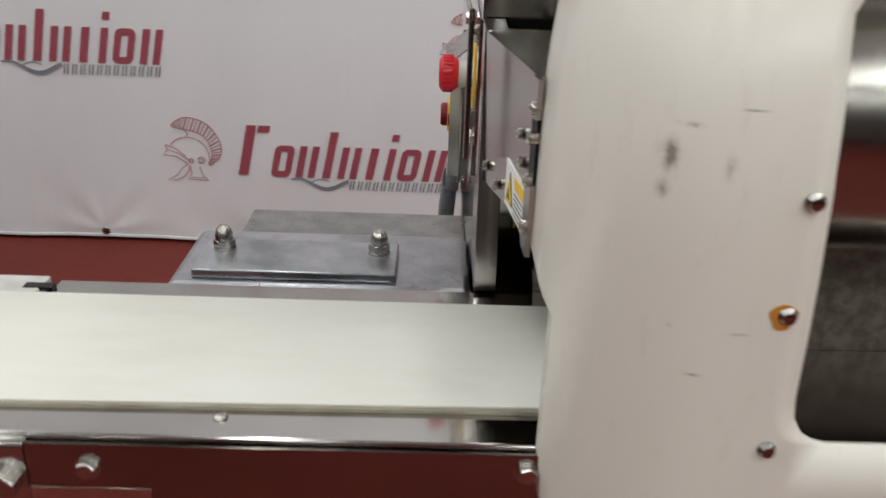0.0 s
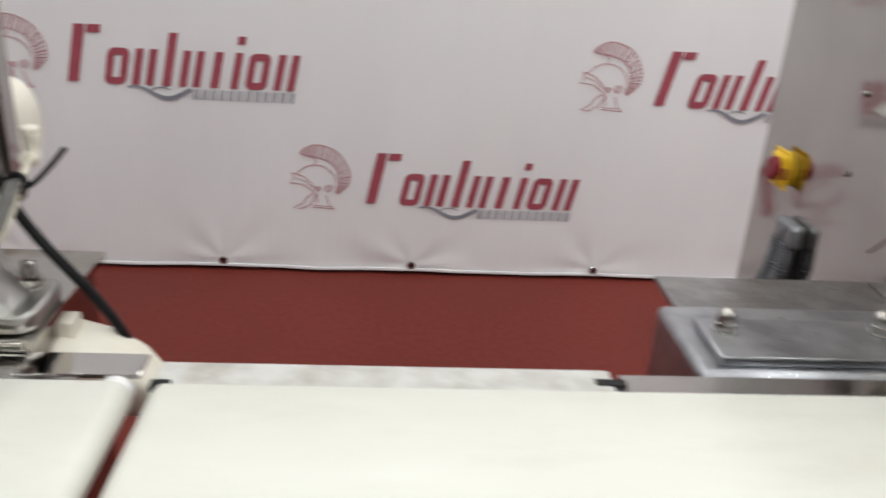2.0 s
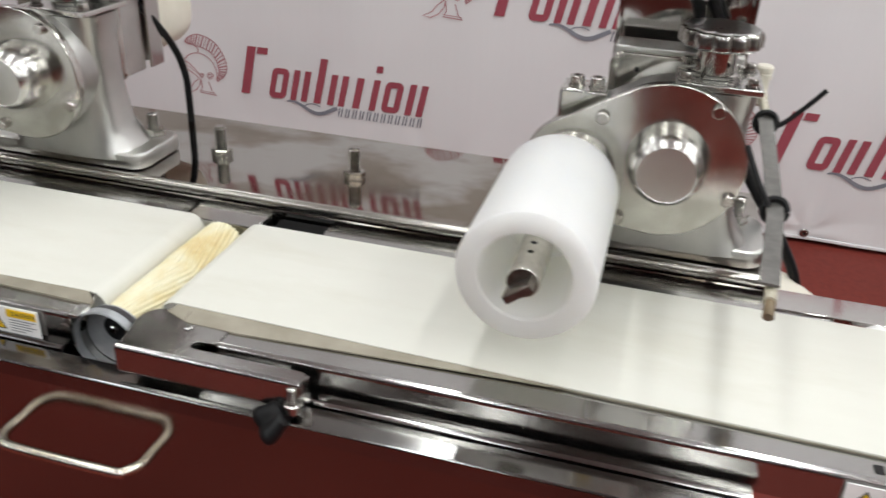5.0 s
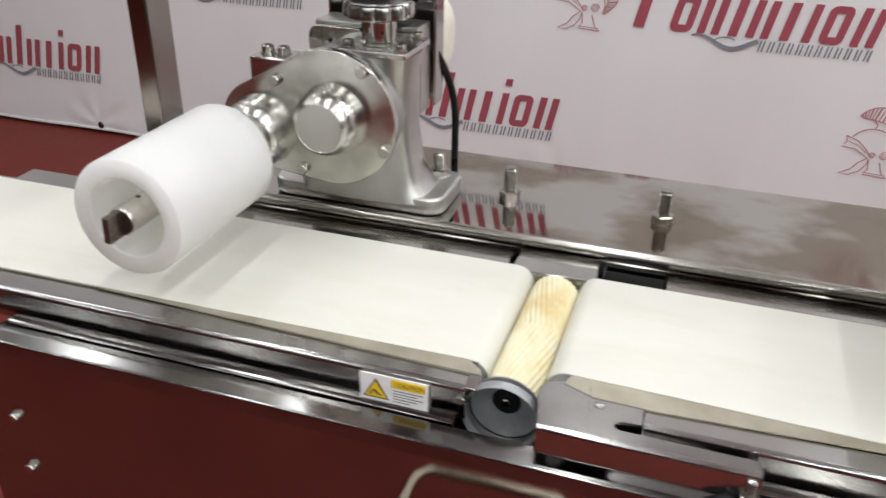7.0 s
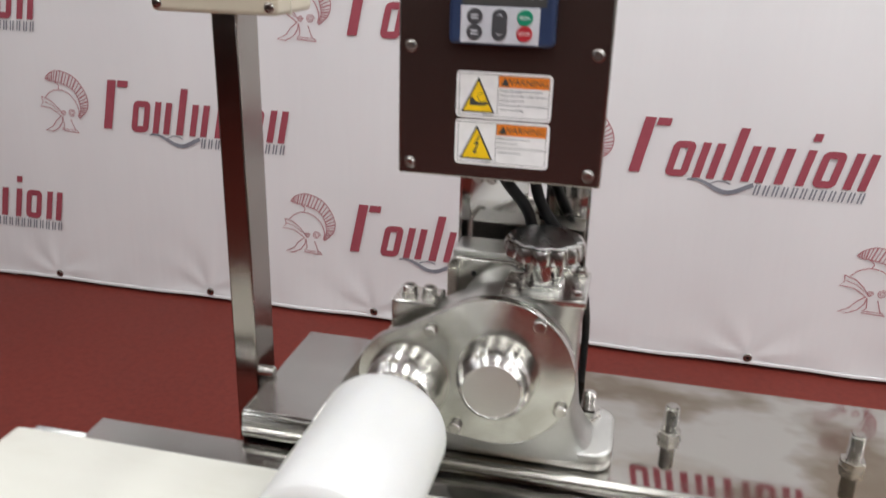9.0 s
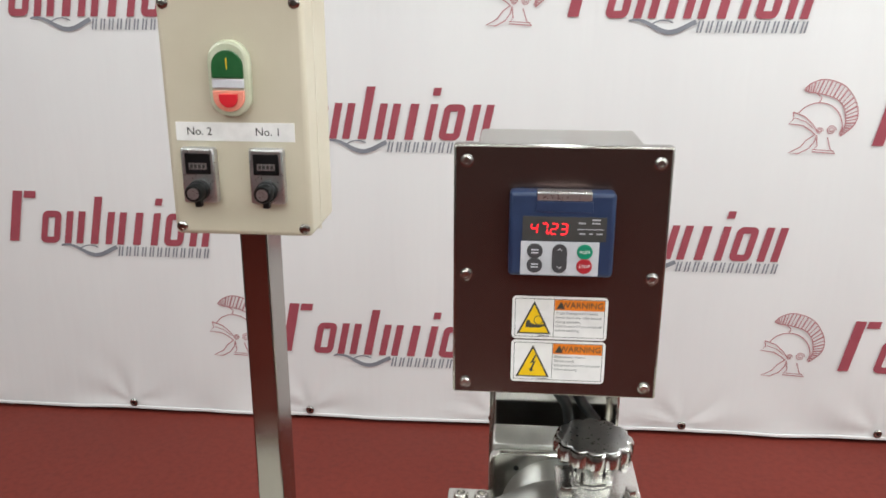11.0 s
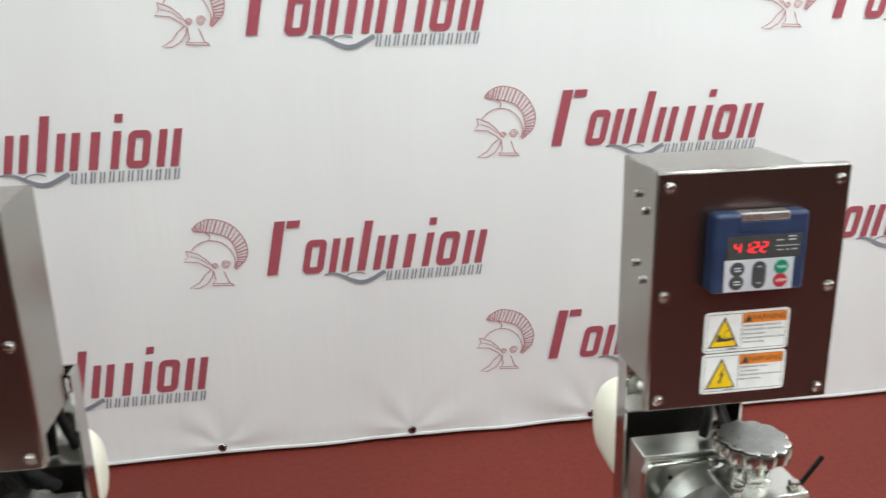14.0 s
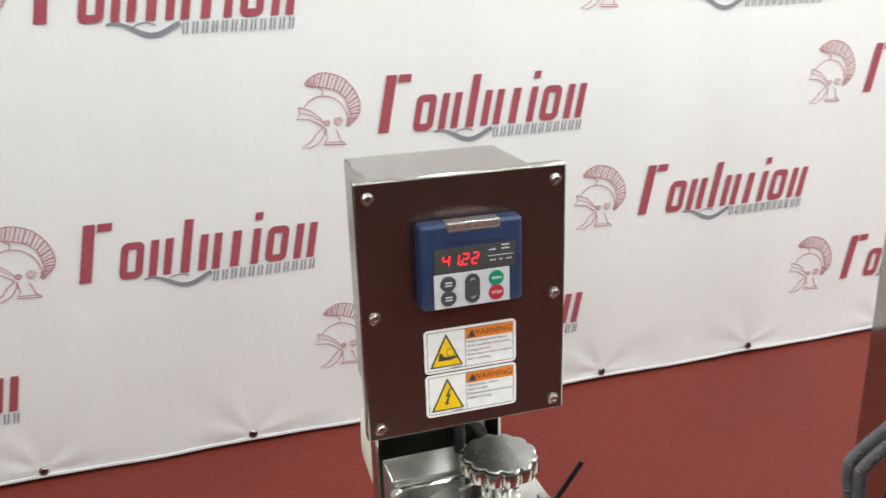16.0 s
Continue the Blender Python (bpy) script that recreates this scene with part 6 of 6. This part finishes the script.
for k in range(5):
    part("text_line", on_side([(-2.263, 1.0615 - 0.0046 * k), (-2.295 + 0.005 * (k % 2), 1.0605 - 0.0046 * k), (-2.295 + 0.005 * (k % 2), 1.0590 - 0.0046 * k), (-2.263, 1.0600 - 0.0046 * k)], 0.0014, 0.0003), INK_GREY, cl)
ARC = [radians(4 + 12 * k) for k in range(9)]
part("chute", smooth(prism([(-2.112 - 0.066 * math.cos(a), 0.898 + 0.050 * math.sin(a)) for a in ARC] + [(-2.112 - 0.063 * math.cos(a), 0.898 + 0.047 * math.sin(a)) for a in ARC[::-1]], 0.44, (1.06, 0, 0), "yz")), STEEL_SHEET, hp, "curved polished steel apron")
part("chute_rod", rod(0.006, 1.042, 1.09, (0, -2.10, 0.968), "x", 12), BRASS, hp)

# guard: a moulded shell with a window
gd = thing("divider_guard", "scuffed cream plastic guard with a rounded window over the divider", "guard")


def guard_xy(s):
    """The plan of the shell: along the side, round the corner, along the front."""
    side, r = 0.062, 0.085
    if s < side:
        return 1.034 + 0.10 * s * 0.1, -2.305 - s * 1.05
    bend = r * math.pi / 2
    if s < side + bend:
        a = (s - side) / r
        return 1.0346 + r * 1.1 * (1 - math.cos(a)), -2.370 - r * 1.55 * math.sin(a)
    return 1.1281 + (s - side - bend), -2.5018


S_BEND = 0.062 + 0.085 * math.pi / 2


def guard_left(z):
    """How far along the plan the shell begins at a height."""
    s0 = 0.0
    if z < 1.024:
        s0 = 0.088
    elif z < 1.036:
        s0 = 0.088 * math.sqrt((1.036 - z) / 0.012)
    if z < 0.90:
        s0 += 0.085 * (1 - math.sqrt(max(0, 1 - ((0.90 - z) / 0.0901) ** 2)))
    if z > 1.2:
        s0 += 0.085 * (1 - math.sqrt(max(0, 1 - ((z - 1.2) / 0.1201) ** 2)))
    return s0


def window_edge(z):
    """Where the window begins at a height; a far place where the shell is whole."""
    prof = ((0.9795, 1.214), (0.982, 1.2045), (0.987, 1.1965), (1.0, 1.1885), (1.016, 1.1862), (1.06, 1.185), (1.1, 1.183), (1.15, 1.1795), (1.2, 1.174), (1.225, 1.170), (1.25, 1.166), (1.262, 1.171), (1.27, 1.186), (1.274, 1.21))
    for (za, xa), (zb, xb) in zip(prof, prof[1:]):
        if za <= z <= zb:
            return xa + (xb - xa) * (z - za) / (zb - za)
    return 1.60


def guard_pull(z):
    """How far the shell leans back at a height."""
    return 0.10 * (1 - math.sqrt(max(0, 1 - ((z - 1.12) / 0.2101) ** 2))) if z > 1.12 else 0.0


def guard_row(z, xw):
    s0 = guard_left(z)
    pull = guard_pull(z)
    row = []
    for k in range(21):
        x, y = guard_xy(s0 + (S_BEND - s0) * k / 20)
        row.append(bm.verts.new((x + pull * 0.6, y + pull, z)))
    xm = window_edge(min(max(z, 0.9795), 1.274))
    for k in range(1, 5):
        row.append(bm.verts.new((1.1281 + pull * 0.6 + (xm - 1.1281) * k / 4, -2.5018 + pull, z)))
    if xw > 1.5:
        row.append(bm.verts.new((xw, -2.5018 + pull, z)))
    return row


bm = bmesh.new()
for zone in ((0.81, 0.812, 0.816, 0.823, 0.833, 0.85, 0.875, 0.90, 0.94, 0.9795), (0.9795, 0.982, 0.987, 1.0, 1.016, 1.024, 1.0265, 1.03, 1.033, 1.035, 1.036, 1.06, 1.1, 1.15, 1.2, 1.225, 1.25, 1.262, 1.27, 1.274), (1.274, 1.285, 1.30, 1.312, 1.318, 1.32)):
    prev = None
    for z in zone:
        row = guard_row(z, window_edge(z) if zone[0] == 0.9795 else 1.60)
        if prev:
            for a, b, c_, d_ in zip(prev, prev[1:], row[1:], row):
                bm.faces.new((a, b, c_, d_))
        prev = row
bmesh.ops.remove_doubles(bm, verts=bm.verts, dist=1e-5)
shell = part("shell", smooth(bm), GUARD, gd, "scuffed cream moulded shell")
sol = shell.modifiers.new("thickness", "SOLIDIFY")
sol.thickness, sol.offset = 0.005, -1.0
for sx, sz in ((1.173, 1.148), (1.172, 1.074), (1.175, 0.975)):
    part("screw", lathe([(0.0062, 0), (0.0062, 0.001), (0.005, 0.0025), (0.004, 0.0045), (0, 0.0055)], (sx - 0.003 if sz > 1 else sx, -2.5018, sz), "y", 20), IRON, gd)
part("rust_mark", prism([(1.1665 + 0.0085 * math.cos(a) * (1 + 0.2 * math.sin(3 * a)), 1.073 + 0.009 * math.sin(a)) for a in [i * math.pi / 8 for i in range(16)]], 0.0004, (0, -2.5024, 0), "xz"), RUST, gd, "orange rust stain round a screw")
for sy, sz in ((-2.316, 1.151), (-2.316, 1.127), (-2.312, 1.09), (-2.312, 1.05)):
    part("side_screw", rod(0.0058, 1.024, 1.034, (0, sy, sz), "x", 14, 0.0015), BOLT, gd)
inn = thing("divider_drum", "polished steel drum and housing seen through the guard window", "divider drum")
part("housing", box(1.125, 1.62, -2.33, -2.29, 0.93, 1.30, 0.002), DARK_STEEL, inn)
part("drum", lathe([(0, 1.16), (0.085, 1.16), (0.09, 1.165), (0.09, 1.60), (0, 1.60)], (0, -2.40, 1.175), "x", 48), BOX_STEEL, inn)
part("tray", box(1.14, 1.60, -2.49, -2.33, 0.945, 0.952, 0.001), POLE_STEEL, inn)
